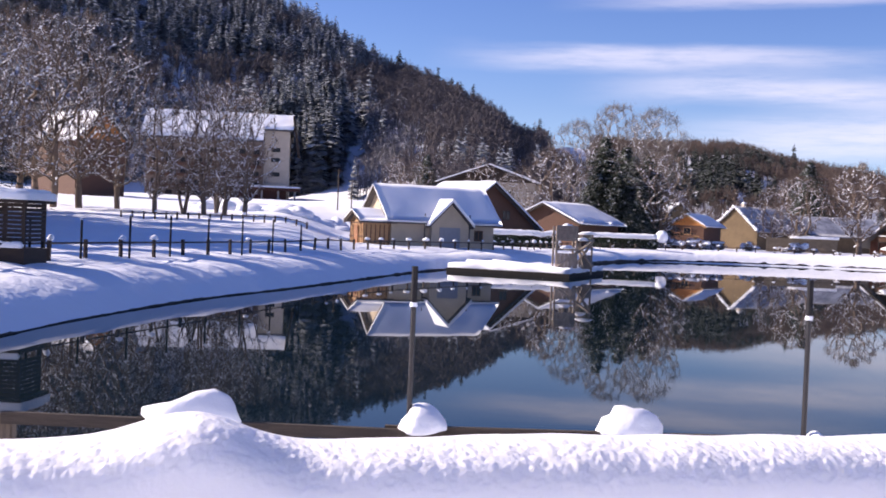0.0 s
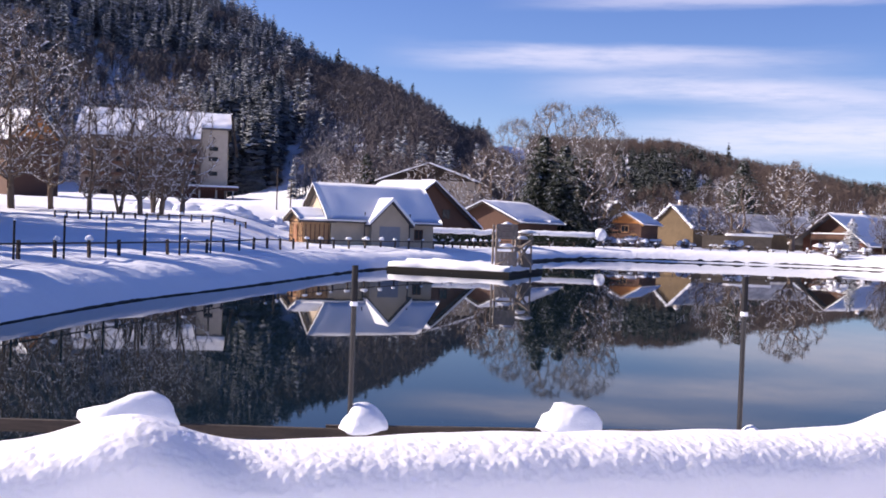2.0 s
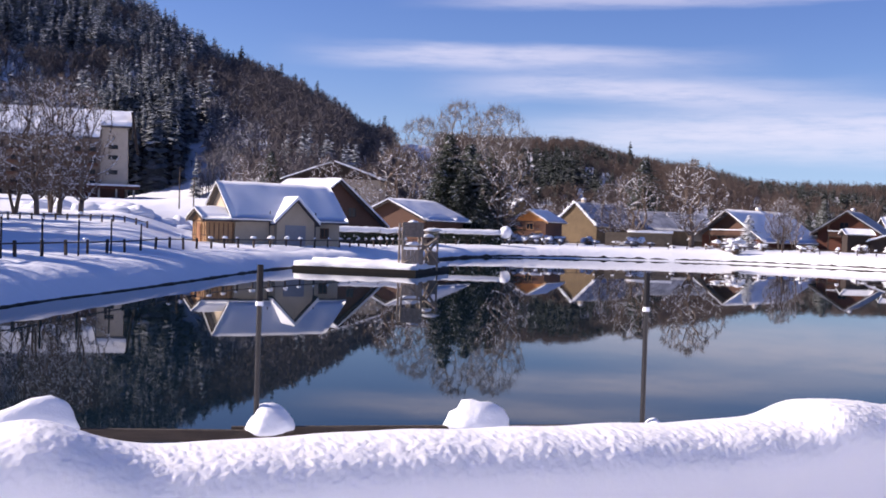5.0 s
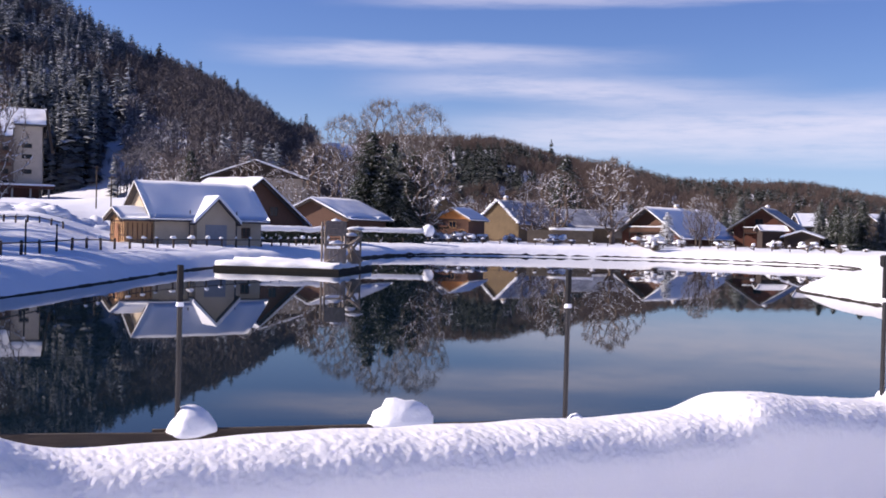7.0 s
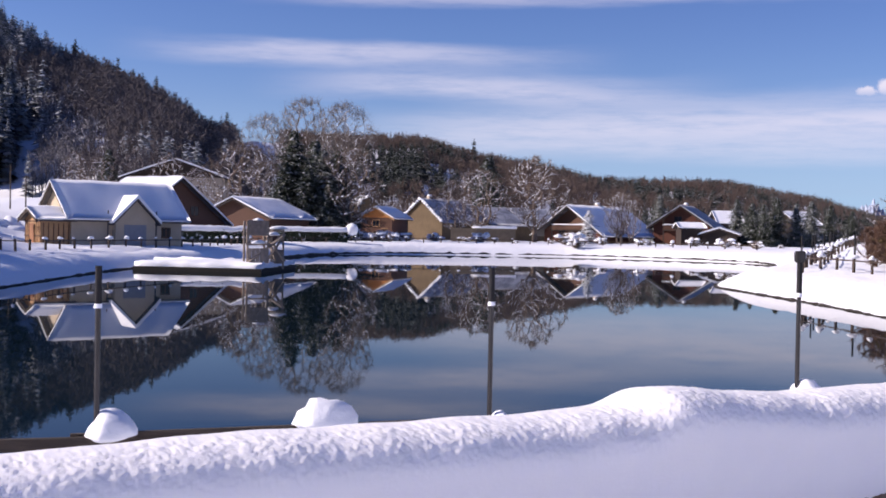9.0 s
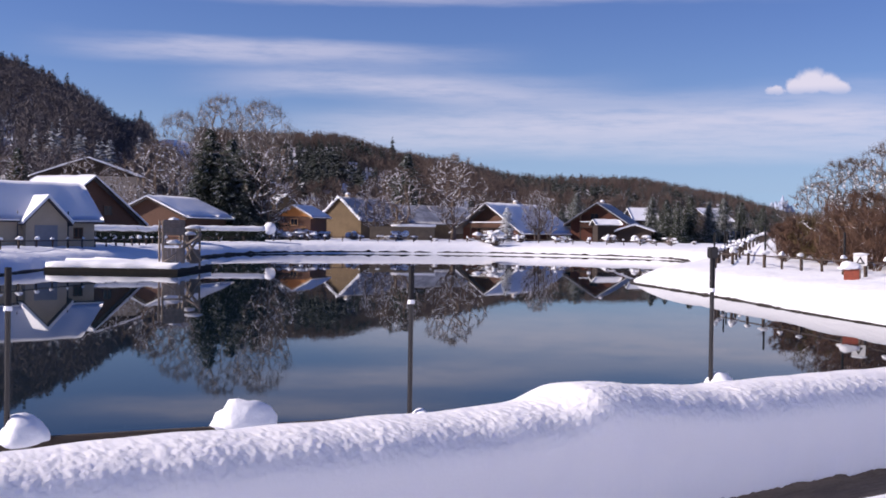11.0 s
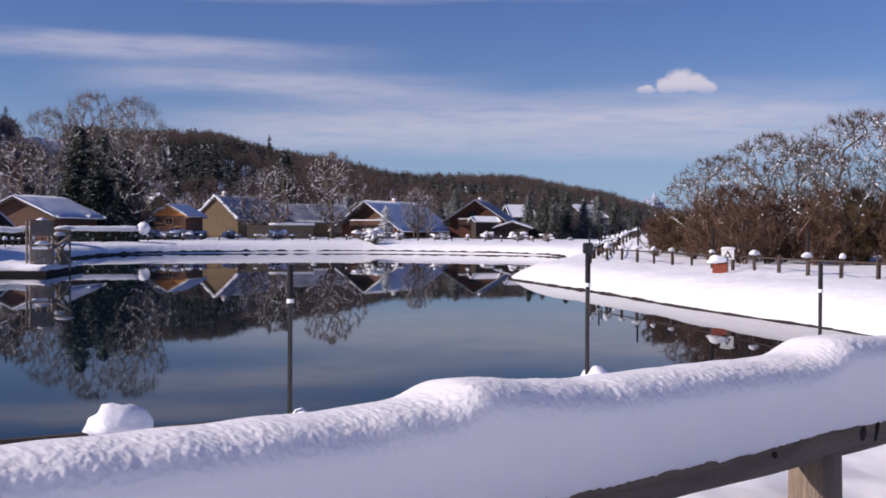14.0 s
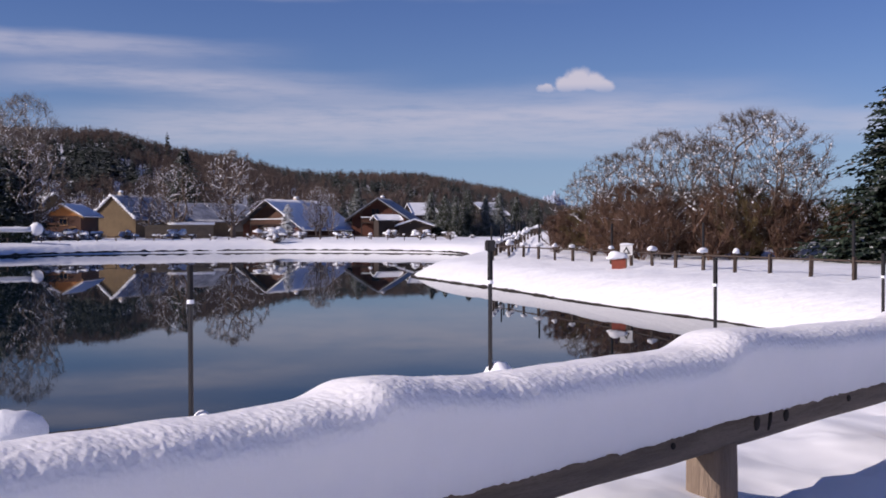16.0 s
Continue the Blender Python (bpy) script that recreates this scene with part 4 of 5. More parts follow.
def house(label, g, az, half, length, z0, ze, zr, wall, gable=None, trim=None, over=0.5, thick=0.32, seed=1, front=(), side=(), chimney=None, name="house", cover=None):
    """A gabled house. g: the middle of its gable wall; az: where the ridge runs to from there. ze: eaves, zr: ridge, both at the roof's underside."""
    ob = base(name, pose(g[0], g[1], z0, 0, 0, 90 - az), label, "house")
    e, r = ze - z0, zr - z0
    slope = (r - e) / (half + over)
    ew = e + slope * over  # wall height under the slope
    bm = prism(bmesh.new(), [(-half, -0.8), (half, -0.8), (half, ew), (-half, ew)], 0, length)
    part("wall", bm, wall, ob)
    bm = prism(bmesh.new(), [(-half, ew), (half, ew), (0, r)], 0.0, length)
    part("gable", bm, gable or wall, ob, "triangular gable" if gable else "")
    t = 0.16
    bm = prism(bmesh.new(), [(-half - over, e), (0, r), (half + over, e), (half + over, e + t), (0, r + t), (-half - over, e + t)], -over, length + over)
    part("roof", bm, ROOFING, ob)
    for s in (-1, 1):
        bm = prism(bmesh.new(), [(s * (half + over), e - 0.12), (0, r - 0.12), (0, r + t + 0.02), (s * (half + over), e + t + 0.02)], -over - 0.05, -over - 0.003)
        part("verge_board", bm, trim or DARK_WOOD, ob)
    me = roof_snow(-over - 0.12, length + over + 0.12, half + over + 0.08, e + t + 0.005, r + t + 0.005, thick, seed)
    me.materials[0] = cover or SNOW
    part("roof_snow", me, SNOW, ob, "thin patchy snow on the roof, shade in its colour" if cover else "thick snow on the roof")
    for y, z, w, h in front:
        window(ob, -0.01, y, z, w, h, "-x", trim)
    for x, z, w, h, s in side:
        window(ob, x, s * (half + 0.01), z, w, h, "-y" if s < 0 else "+y", trim)
    if chimney:
        cx, cy, h = chimney
        part("chimney", boxes((cx - 0.35, cx + 0.35, cy - 0.35, cy + 0.35, r - 1.6, r + h)), PALE_WALL, ob)
        ob2 = snow_lump("chimney_snow", ob, 0.45, 0.45, 0.35, seed, (cx, cy, r + h))
    return ob


# patchy thin snow; its dark tone also paints the shade on CHALET_B's roof
THIN_SHADED_SNOW = surface("thin_shaded_snow", (0.4, 0.41, 0.45), 0.8, (0.16, 0.165, 0.19), 0.55, fine=0.25, amount=0.85)
DOOR_WOOD = surface("reddish_plank_door", (0.3, 0.14, 0.07), 0.7, (0.2, 0.09, 0.05), 3.0, fine=0.3, stretch=(1, 1, 6))


def garage_house():
    h = house("tan rendered house with snowy roof, dormer and garage door", (-6.0, 100.9), 66, 3.45, 10.0, 1.15, 3.35, 6.62, STUCCO, STUCCO, over=0.5, thick=0.24, seed=2, side=((8.5, 1.0, 0.7, 0.75, -1),))
    # the dormer over the garage door, looking to the front
    bm = prism(bmesh.new(), [(-1.8, 0), (1.8, 0), (1.8, 2.3), (0, 4.12), (-1.8, 2.3)], -0.72, 3.0)
    bmesh.ops.rotate(bm, verts=bm.verts, cent=(0, 0, 0), matrix=Matrix.Rotation(radians(90), 3, "Z"))
    bmesh.ops.translate(bm, verts=bm.verts, vec=(5.35, -3.45, 0))
    d = part("dormer", bm, STUCCO, h)
    for what, mat, lift, t, grow_by, me in (("dormer_roof", ROOFING, 0.0, 0.14, 0.0, None), ("dormer_snow", SNOW, 0.145, 0.3, 0.06, None)):
        w = 2.15 + grow_by
        bm = prism(bmesh.new(), [(-w, 1.95 + lift), (0, 4.14 + lift), (w, 1.95 + lift), (w, 1.95 + lift + t), (0, 4.14 + lift + t), (-w, 1.95 + lift + t)], -1.12 - grow_by, 3.4)
        bmesh.ops.rotate(bm, verts=bm.verts, cent=(0, 0, 0), matrix=Matrix.Rotation(radians(90), 3, "Z"))
        bmesh.ops.translate(bm, verts=bm.verts, vec=(5.35, -3.45, 0))
        part(what, bm, mat, h)
    bm = boxes((4.3, 6.3, -4.22, -4.175, 0, 2.0))
    for k in range(4):
        box(bm, 4.34, 6.26, -4.24, -4.22, 0.08 + k * 0.47, 0.46 + k * 0.47)
    part("garage_door", bm, SHUTTER, h, "grey panelled garage door")
    part("rain_pipe", rod(bmesh.new(), (7.5, -3.62, 0), (7.5, -3.62, 3.2), 0.06), ROOFING, h)
    part("rain_pipe", rod(bmesh.new(), (3.1, -3.62, 0), (3.1, -3.62, 3.2), 0.05), ROOFING, h)
    # timber porch against the lit gable
    u, v = Vector((math.sin(radians(66)), math.cos(radians(66)))), Vector((math.cos(radians(66)), -math.sin(radians(66))))
    g = Vector((-6.0, 100.9)) - u * 2.5 + v * 1.45
    p = house("small honey-coloured timber porch with snowy roof beside the house", (g.x, g.y), 66, 1.8, 2.45, 1.15, 3.3, 4.25, HONEY_WOOD, over=0.45, thick=0.25, seed=6, name="porch")
    for k in range(9):
        if abs(-1.7 + 0.425 * k) > 0.6:
            part("batten", boxes((-0.05, -0.003, -1.73 + 0.425 * k, -1.67 + 0.425 * k, 0.0, 2.3)), BROWN_WOOD, p)
    for k in range(6):
        part("batten", boxes((0.2 + 0.42 * k, 0.26 + 0.42 * k, -1.85, -1.803, 0.0, 2.0)), BROWN_WOOD, p)
    for z in (0.9, 2.1):
        part("cross_board", boxes((-0.07, -0.052, -1.8, 1.8, z, z + 0.1)), BROWN_WOOD, p)
    part("door", boxes((-0.1, -0.072, -0.5, 0.5, 0, 1.95)), DOOR_WOOD, p, "reddish plank door")


garage_house()
house("dark brown timber chalet with one sunlit snowy roof slope", (5.75, 137.9), -38, 7.4, 9.5, 1.9, 3.2, 8.85, BROWN_WOOD, over=0.7, seed=3, front=((-2.5, 2.6, 1.2, 1.1), (1.0, 2.6, 1.2, 1.1)))
house("large chalet with dark timber top and pale ground floor", (7.5, 189.9), 10, 7.6, 12, 6.5, 10.9, 14.1, PALE_WALL, DARK_WOOD, over=1.4, seed=4, front=((-3, 2.2, 1.3, 1.2), (0, 2.2, 1.3, 1.2), (3, 2.2, 1.3, 1.2), (0, 5.2, 1.2, 1.0)))
house("low brown house with long snowy roof", (14.0, 154.4), 38, 5.4, 11, 2.0, 4.3, 7.1, BROWN_WOOD, over=0.8, seed=5)
house("small bright orange timber chalet with snowy roof", (40.6, 185.7), 34, 2.9, 8, 1.5, 5.0, 7.0, BROWN_WOOD, ORANGE_WOOD, HONEY_WOOD, over=0.6, seed=7, front=((0, 2.4, 1.2, 1.0), (-1.6, 0.9, 0.9, 1.1)))
OCHRE_HOUSE = house("ochre rendered gable house with long blue-shaded snowy roof", (53.6, 205.1), 52, 5.0, 15, 1.1, 4.7, 9.15, OCHRE, over=0.25, thick=0.25, seed=8, side=((10, 2.6, 1.0, 1.0, -1),), chimney=(3.2, 0.6, 0.9), cover=THIN_SHADED_SNOW)
house("long low house with thinly snowed roof behind garden trees", (67.5, 214.0), 74, 5.5, 17, 1.4, 4.4, 8.0, OCHRE, over=0.3, seed=9, cover=THIN_SHADED_SNOW)
CHALET_A = house("red-brown chalet with balcony and broad snowy roof", az_pt(22.4, 206), 57, 6.2, 16, 1.5, 2.7, 8.2, RED_WOOD, BROWN_WOOD, over=1.8, seed=10, front=((-2.2, 1.0, 1.4, 1.4), (2.2, 1.0, 1.4, 1.4)), chimney=(9, 0.5, 0.8))
CHALET_B = house("reddish timber chalet with snowy roof by the far bank", az_pt(27.87, 214), 38, 5.2, 13, 1.5, 4.5, 8.75, RED_WOOD, over=1.1, seed=11, front=((0.6, 4.2, 1.4, 1.2), (-2.6, 1.2, 1.2, 1.2)), chimney=(8, 0.6, 0.7), cover=THIN_SHADED_SNOW)
house("small dark shed with white snowy roof beside the chalet", az_pt(27.75, 204), 100, 1.5, 4.0, 1.5, 4.5, 5.35, DARK_WOOD, over=0.45, seed=12, name="shed")
house("low dark carport with rounded snowy roof", az_pt(29.75, 200), 34, 2.9, 5.0, 1.5, 3.35, 4.55, DARK_WOOD, over=0.6, seed=13, name="carport")
house("far chalet with sunlit white roof behind spruces", az_pt(29.5, 250), 100, 3.0, 5, 1.5, 6.0, 8.6, DARK_WOOD, over=0.6, seed=14)
house("dark chalet with sunlit white roof slope", az_pt(32.9, 250), 78, 3.6, 5.5, 1.5, 6.0, 8.7, DARK_WOOD, over=0.8, seed=15)
house("small far house on the wooded slope with white roof", az_pt(10.9, 330), 20, 2.4, 5, 8, 12.6, 14.6, PALE_WALL, over=0.5, seed=16)
house("small far cottage with white roof among trees", az_pt(11.9, 318), -15, 3, 6, 6, 10.2, 12.8, OCHRE, over=0.5, seed=17)
house("brown building with orange gable and snowy roof behind bare trees", (-68, 219), -50, 5.5, 16, 6.5, 17.0, 23.5, BROWN_WOOD, ORANGE_WOOD, over=0.8, seed=18)


for k in range(22):
    side, u = (-1 if k % 2 else 1), (k // 2 + 0.5) / 11
    snow_lump("verge_snow", OCHRE_HOUSE, 0.3, 0.34, 0.4 + 0.12 * math.sin(k * 2.3), 700 + k, (-0.35, side * 5.25 * (1 - u), 3.75 + 4.45 * u + 0.1))


def tall_building():
    """Hotel block whose long side looks to the pond."""
    ob = base("apartment_building", pose(-46.0, 326.5, 7.0, 0, 0, 187), "tall pale apartment block with a snowy roof on the slope", "building")
    part("wall", boxes((0, 7.2, -7.0, 7.0, -3, 22.0)), PALE_WALL, ob)
    part("wall", boxes((7.203, 40, -7.0, 8.6, -3, 19.6)), GREY_RENDER, ob, "grey-brown rendered wing")
    # the low sweep of the wing's roof and the short one over the pale end
    for x0, x1, y1, z1 in ((-0.8, 7.4, 8.0, 22.0), (7.41, 41.0, 11.5, 18.4)):
        part("roof", prism(bmesh.new(), [(-9, 20.0), (0, 26.2), (y1, z1), (y1, z1 + 0.5), (0, 26.7), (-9, 20.5)], x0, x1), ROOFING, ob)
        nx, ny, rows = int((x1 - x0) / 0.8), 12, []
        for i in range(nx + 1):
            for j in range(ny + 1):
                u, x = j / ny, x0 - 0.1 + (x1 - x0 + 0.2) * i / nx
                rows.append((x, u * (y1 + 0.1), 26.72 + (z1 - 26.2) * u + 0.75 + 0.25 * noise.noise(Vector((x * 0.5, u * 3, 1))) - 0.75 * (u > 0.98)))
        f = [(i * (ny + 1) + j, i * (ny + 1) + j + 1, (i + 1) * (ny + 1) + j + 1, (i + 1) * (ny + 1) + j) for i in range(nx) for j in range(ny)]
        part("roof_snow", mesh_of("roof_snow", rows, f, SNOW, True), SNOW, ob)
    part("gable", prism(bmesh.new(), [(-7.0, 22.003), (7.0, 22.003), (0, 26.0)], 0.0, 7.2), PALE_WALL, ob)
    bm = bmesh.new()
    prism(bm, [(0.6, 26.6), (1.2, 26.6), (3.0, 15.5), (2.2, 15.5)], -7.4, 7.6)
    bmesh.ops.rotate(bm, verts=bm.verts, cent=(0, 0, 0), matrix=Matrix.Rotation(radians(90), 3, "Z"))
    part("side_roof", bm, DARK_WOOD, ob, "dark steep side roof")
    for z in (16.2, 13.3, 9.2):
        window(ob, 3.9, 7.01, z, 2.4, 1.0, "+y", DARK_WOOD)
    for i in range(8):
        for k in range(5):
            window(ob, 9.4 + i * 4.0, 8.61, 2.4 + 3.1 * k, 1.8, 1.5, "+y", DARK_WOOD)
            if k:
                part("balcony", boxes((7.7 + i * 4.0, 11.3 + i * 4.0, 8.603, 10.0, 1.7 + 3.1 * k, 2.6 + 3.1 * k)), BROWN_WOOD, ob)
    part("porch_roof", boxes((-3.4, 14.5, 7.003, 12.5, 4.9, 5.7)), RED_WOOD, ob)
    part("porch_snow", boxes((-3.5, 14.7, 7.1, 12.6, 5.71, 6.2), bevel=0.15), SNOW, ob)
    part("porch_wall", boxes((0.5, 14.0, 8.7, 11.0, -2, 4.89)), RED_WOOD, ob)
    for k in range(4):
        part("porch_post", boxes((-2.2 + k * 4.6, -1.7 + k * 4.6, 11.7, 12.2, -2, 4.89)), PALE_WALL, ob)


def balcony(ob, x, half, z, deep):
    """A timber balcony before a gable wall, with posts, rail and boards."""
    b = part("balcony", boxes((x - deep, x - 0.003, -half, half, z, z + 0.16)), DARK_WOOD, ob)
    part("rail", boxes((x - deep - 0.04, x - deep + 0.06, -half, half, z + 0.95, z + 1.07)), DARK_WOOD, b)
    n = int(half * 5)
    for i in range(n):
        y = -half + (i + 0.5) * 2 * half / n
        part("baluster", boxes((x - deep, x - deep + 0.03, y - 0.12, y + 0.12, z + 0.17, z + 0.94)), BROWN_WOOD, b)
    for y in (-half + 0.1, half - 0.1):
        part("post", boxes((x - deep, x - deep + 0.16, y - 0.08, y + 0.08, -0.4, z + 3.0)), DARK_WOOD, b)
    part("snow_strip", boxes((x - deep - 0.06, x - deep + 0.1, -half, half, z + 1.075, z + 1.25), bevel=0.05), SNOW, b)


balcony(CHALET_A, 0, 3.8, 2.3, 1.2)
balcony(CHALET_B, 0, 3.2, 2.7, 1.2)
GREY_RENDER = surface("grey_brown_render", (0.2, 0.155, 0.13), 0.9, (0.15, 0.118, 0.1), 0.4, fine=0.15)
tall_building()


# ---- fences round the pond ----
def offset_line(i0, i1, s, step):
    """Points along the shore, s metres outside it, a step apart."""
    n = len(OUTLINE)
    idx = np.arange(round(i0 * 6), round(i1 * 6) + 1) if i1 > i0 else np.arange(round(i0 * 6), round(i1 * 6) - 1, -1)
    tan = np.roll(OUTLINE, -1, 0) - np.roll(OUTLINE, 1, 0)
    nor = np.stack([tan[:, 1], -tan[:, 0]], 1) / np.linalg.norm(tan, axis=1)[:, None] * -SIDE
    if shore_distance(*(OUTLINE[0] + nor[0])) < 0:
        nor = -nor
    p = (OUTLINE + nor * s)[idx % n]
    d = np.concatenate([[0], np.cumsum(np.linalg.norm(np.diff(p, axis=0), axis=1))])
    t = np.arange(0, d[-1], step)
    return np.stack([np.interp(t, d, p[:, 0]), np.interp(t, d, p[:, 1])], 1)


POST_MESH = part("post_model", boxes((-0.065, 0.065, -0.065, 0.065, -0.4, 0.86), bevel=0.012), BROWN_WOOD).data
POST_MESH.materials[0] = DARK_POST = surface("dark_post_wood", (0.07, 0.05, 0.04), 0.8, (0.035, 0.028, 0.024), 3.0, fine=0.3)
bpy.data.objects.remove(bpy.data.objects["post_model"])


def post_fence(label, pts, seed, cap=0.6, rail=True, tall=0, tall_h=1.95, height=0.74):
    rng = random.Random(seed)
    m0 = pose(pts[0][0], pts[0][1], ground_at(*pts[0]))
    ob = base("post_fence", m0, label, "fence")
    inv = m0.inverted()
    zs = ground_height(pts[:, 0], pts[:, 1])
    local = [inv @ Vector((x, y, z)) for (x, y), z in zip(pts, zs)]
    for i, p in enumerate(local):
        post = new("post", POST_MESH)
        post.parent, post.location, post.scale = ob, p, (1, 1, height / 0.86)
        post.rotation_euler = (rng.gauss(0, 0.02), rng.gauss(0, 0.02), rng.uniform(0, 1.5))
        if rng.random() < cap:
            k = rng.uniform(0.7, 1.25) * (0.7 if seed == 100 else 1)
            snow_lump("snow_cap", ob, rng.uniform(0.14, 0.26) * k, 0.15 * k, rng.uniform(0.13, 0.27) * k, seed + i * 1.7, p + Vector((rng.gauss(0, 0.05), 0, height)), skew=rng.uniform(-0.5, 0.5))
        if rail and i + 1 < len(local):
            q = local[i + 1]
            bm = rod(bmesh.new(), p + Vector((0, 0, height - 0.14)), q + Vector((0, 0, height - 0.14)), 0.038, sides=6)
            part("rail", bm, DARK_POST, ob)
        if tall and i % tall == tall // 2:
            bm = rod(bmesh.new(), p + Vector((0.2, 0.2, -0.3)), p + Vector((0.2, 0.2, tall_h)), 0.055, sides=8)
            part("tall_stake", bm, IRON, ob, "tall thin dark stake")
    return ob


post_fence("low dark wooden rail fence with snow caps on the wooded bank", offset_line(1.3, 7.4, 5.0, 2.75), 100, 0.35, True)
post_fence("dark wooden fence posts with round snow caps before the house", offset_line(7.5, 11.2, 5.0, 2.6), 200, 0.95, True)
post_fence("low dark rail fence half buried in snow on the far bank", offset_line(11.4, 18.2, 6.0, 2.6), 300, 0.5, True, height=0.7)
post_fence("brown wooden rail fence with snow caps along the sunny bank", offset_line(28, 19.2, 5.0, 2.3), 400, 0.65, True, 4)


def stake(az, height):
    """A thin tall stake where the fence of the wooded bank runs."""
    line = offset_line(1.3, 8.4, 5.0, 0.1)
    x, y = line[np.argmin(np.abs(np.degrees(np.arctan2(line[:, 0], line[:, 1])) - az))] + np.array([0.12, 0.12])
    ob = base("tall_stake", pose(x, y, ground_at(x, y)), "tall thin dark stake standing in the snow beside the fence", "stake", "stakes along the wooded bank")
    part("shaft", rod(bmesh.new(), (0, 0, -0.3), (0, 0, height), 0.05, 0.045), IRON, ob)
    snow_lump("snow_cap", ob, 0.07, 0.07, 0.07, az, (0, 0, height))


for az, height in ((-20.6, 1.5), (-18.2, 1.5), (-15.9, 1.75), (-13.95, 1.8), (-12.1, 1.75), (-10.4, 1.75), (-8.85, 1.85), (-7.4, 1.6)):
    stake(az, height)
climb = np.array([az_pt(33.75 + 0.2 * i, 66 + 4.6 * i) for i in range(13)])
post_fence("brown posts with snow caps up the climbing path", climb, 430, 0.95, True, 4, height=0.8)
climb = np.array([az_pt(34.6 + 0.16 * i, 68 + 5.0 * i) for i in range(11)])
post_fence("second row of snow-capped posts up the climbing path", climb, 460, 0.95, True, height=0.8)
back = np.array([az_pt(-16.2 + 0.54 * i, 98 + 0.35 * i) for i in range(18)])
post_fence("far low fence of small dark posts along the snowy field", back, 500, 0.1, True, height=0.62)


# ---- the landing stage and its sluice gate ----
def landing_stage():
    a, b, c = Vector((0.3, 79.9)), Vector((8.7, 75.9)), Vector((12.5, 86.2))
    d = Vector((4.3, 91.0))
    ob = base("landing_stage", pose(a.x, a.y, 0), "low dark timber landing stage under a sheet of snow", "jetty")
    loc = [(p - a) for p in (a, b, c, d)]

    def slab(name, z0, z1, inset, mat, label, wave=0.0):
        mid = sum(loc, Vector((0, 0))) / 4
        bm = bmesh.new()
        ring = []
        for p, q in zip(loc, loc[1:] + loc[:1]):
            for k in range(16):
                w = p.lerp(q, k / 16)
                w = w + (mid - w).normalized() * (inset + wave * 1.2 * noise.noise(Vector((w.x * 0.9, w.y * 0.9, 2))))
                ring.append(w)
        lo = [bm.verts.new((p.x, p.y, z0)) for p in ring]
        hi = [bm.verts.new((p.x, p.y, z1 - 0.05 + wave * noise.noise(Vector((p.x * 1.1, p.y * 1.1, 5))))) for p in ring]
        top = [bm.verts.new((p.x + (mid - p).normalized().x * 0.25, p.y + (mid - p).normalized().y * 0.25, z1 + 0.03 + wave * noise.noise(Vector((p.x, p.y, 8))))) for p in ring]
        n = len(ring)
        for i in range(n):
            j = (i + 1) % n
            bm.faces.new((lo[i], lo[j], hi[j], hi[i]))
            bm.faces.new((hi[i], hi[j], top[j], top[i]))
        c0 = bm.verts.new((mid.x, mid.y, z1 + 0.1))
        for i in range(n):
            bm.faces.new((top[i], top[(i + 1) % n], c0))
        return part(name, bm, mat, ob, label, smooth=wave > 0)

    slab("timber_wall", -0.5, 0.3, 0.0, TAR, "wet black timber edge")
    slab("snow_sheet", 0.29, 0.62, 0.12, SNOW, "uneven sheet of snow", 0.3)


def sluice_gate():
    ob = base("sluice_gate", pose(8.75, 79.6, 0.55, 0, 0, 4), "grey plank sluice gate frame with cross braces on the landing stage", "sluice gate")
    for x in (-0.72, 0.72):
        for y in (-0.5, 0.9):
            part("post", boxes((x - 0.07, x + 0.07, y - 0.07, y + 0.07, -0.4, 3.0)), SLUICE_WOOD, ob)
    for k in range(6):
        part("plank", boxes((-0.72, 0.72, -0.62, -0.575, 2.0 + k * 0.18, 2.165 + k * 0.18)), SLUICE_WOOD, ob)
    for k in range(5):
        part("plank", boxes((-0.72 + k * 0.29, -0.45 + k * 0.29, -0.62, -0.575, 0.05, 1.1)), SLUICE_WOOD, ob)
    part("beam", boxes((-0.85, 0.85, -0.64, -0.573, 1.3, 1.45)), SLUICE_WOOD, ob)
    part("beam", boxes((-0.85, 2.0, 0.85, 0.97, 2.3, 2.45)), SLUICE_WOOD, ob)
    for a, b in (((-0.7, -0.66, 0.1), (2.0, -0.3, 2.1)), ((0.7, -0.3, 0.2), (2.0, 0.4, 1.9)), ((2.0, -0.3, 0.2), (0.8, 0.4, 2.0)), ((1.4, 0.3, 0.2), (0.75, 0.3, 2.3))):
        part("brace", rod(bmesh.new(), a, b, 0.11, sides=4), SLUICE_WOOD, ob)
    for x in (1.15, 2.0):
        part("post", boxes((x - 0.06, x + 0.06, 0.3, 0.42, -0.4, 2.5)), SLUICE_WOOD, ob)
    part("panel", boxes((1.25, 1.95, 0.32, 0.4, 0.0, 1.0)), SLUICE_WOOD, ob)
    for x, y, z, r, s in ((0.1, 0.1, 3.0, 0.4, 1), (1.6, 0.4, 2.5, 0.65, 2), (1.2, 0.0, 2.05, 0.5, 3), (0.0, -0.6, 1.46, 0.5, 5)):
        snow_lump("snow_cap", ob, r, 0.3, 0.22, s, (x, y, z))


landing_stage(), sluice_gate()


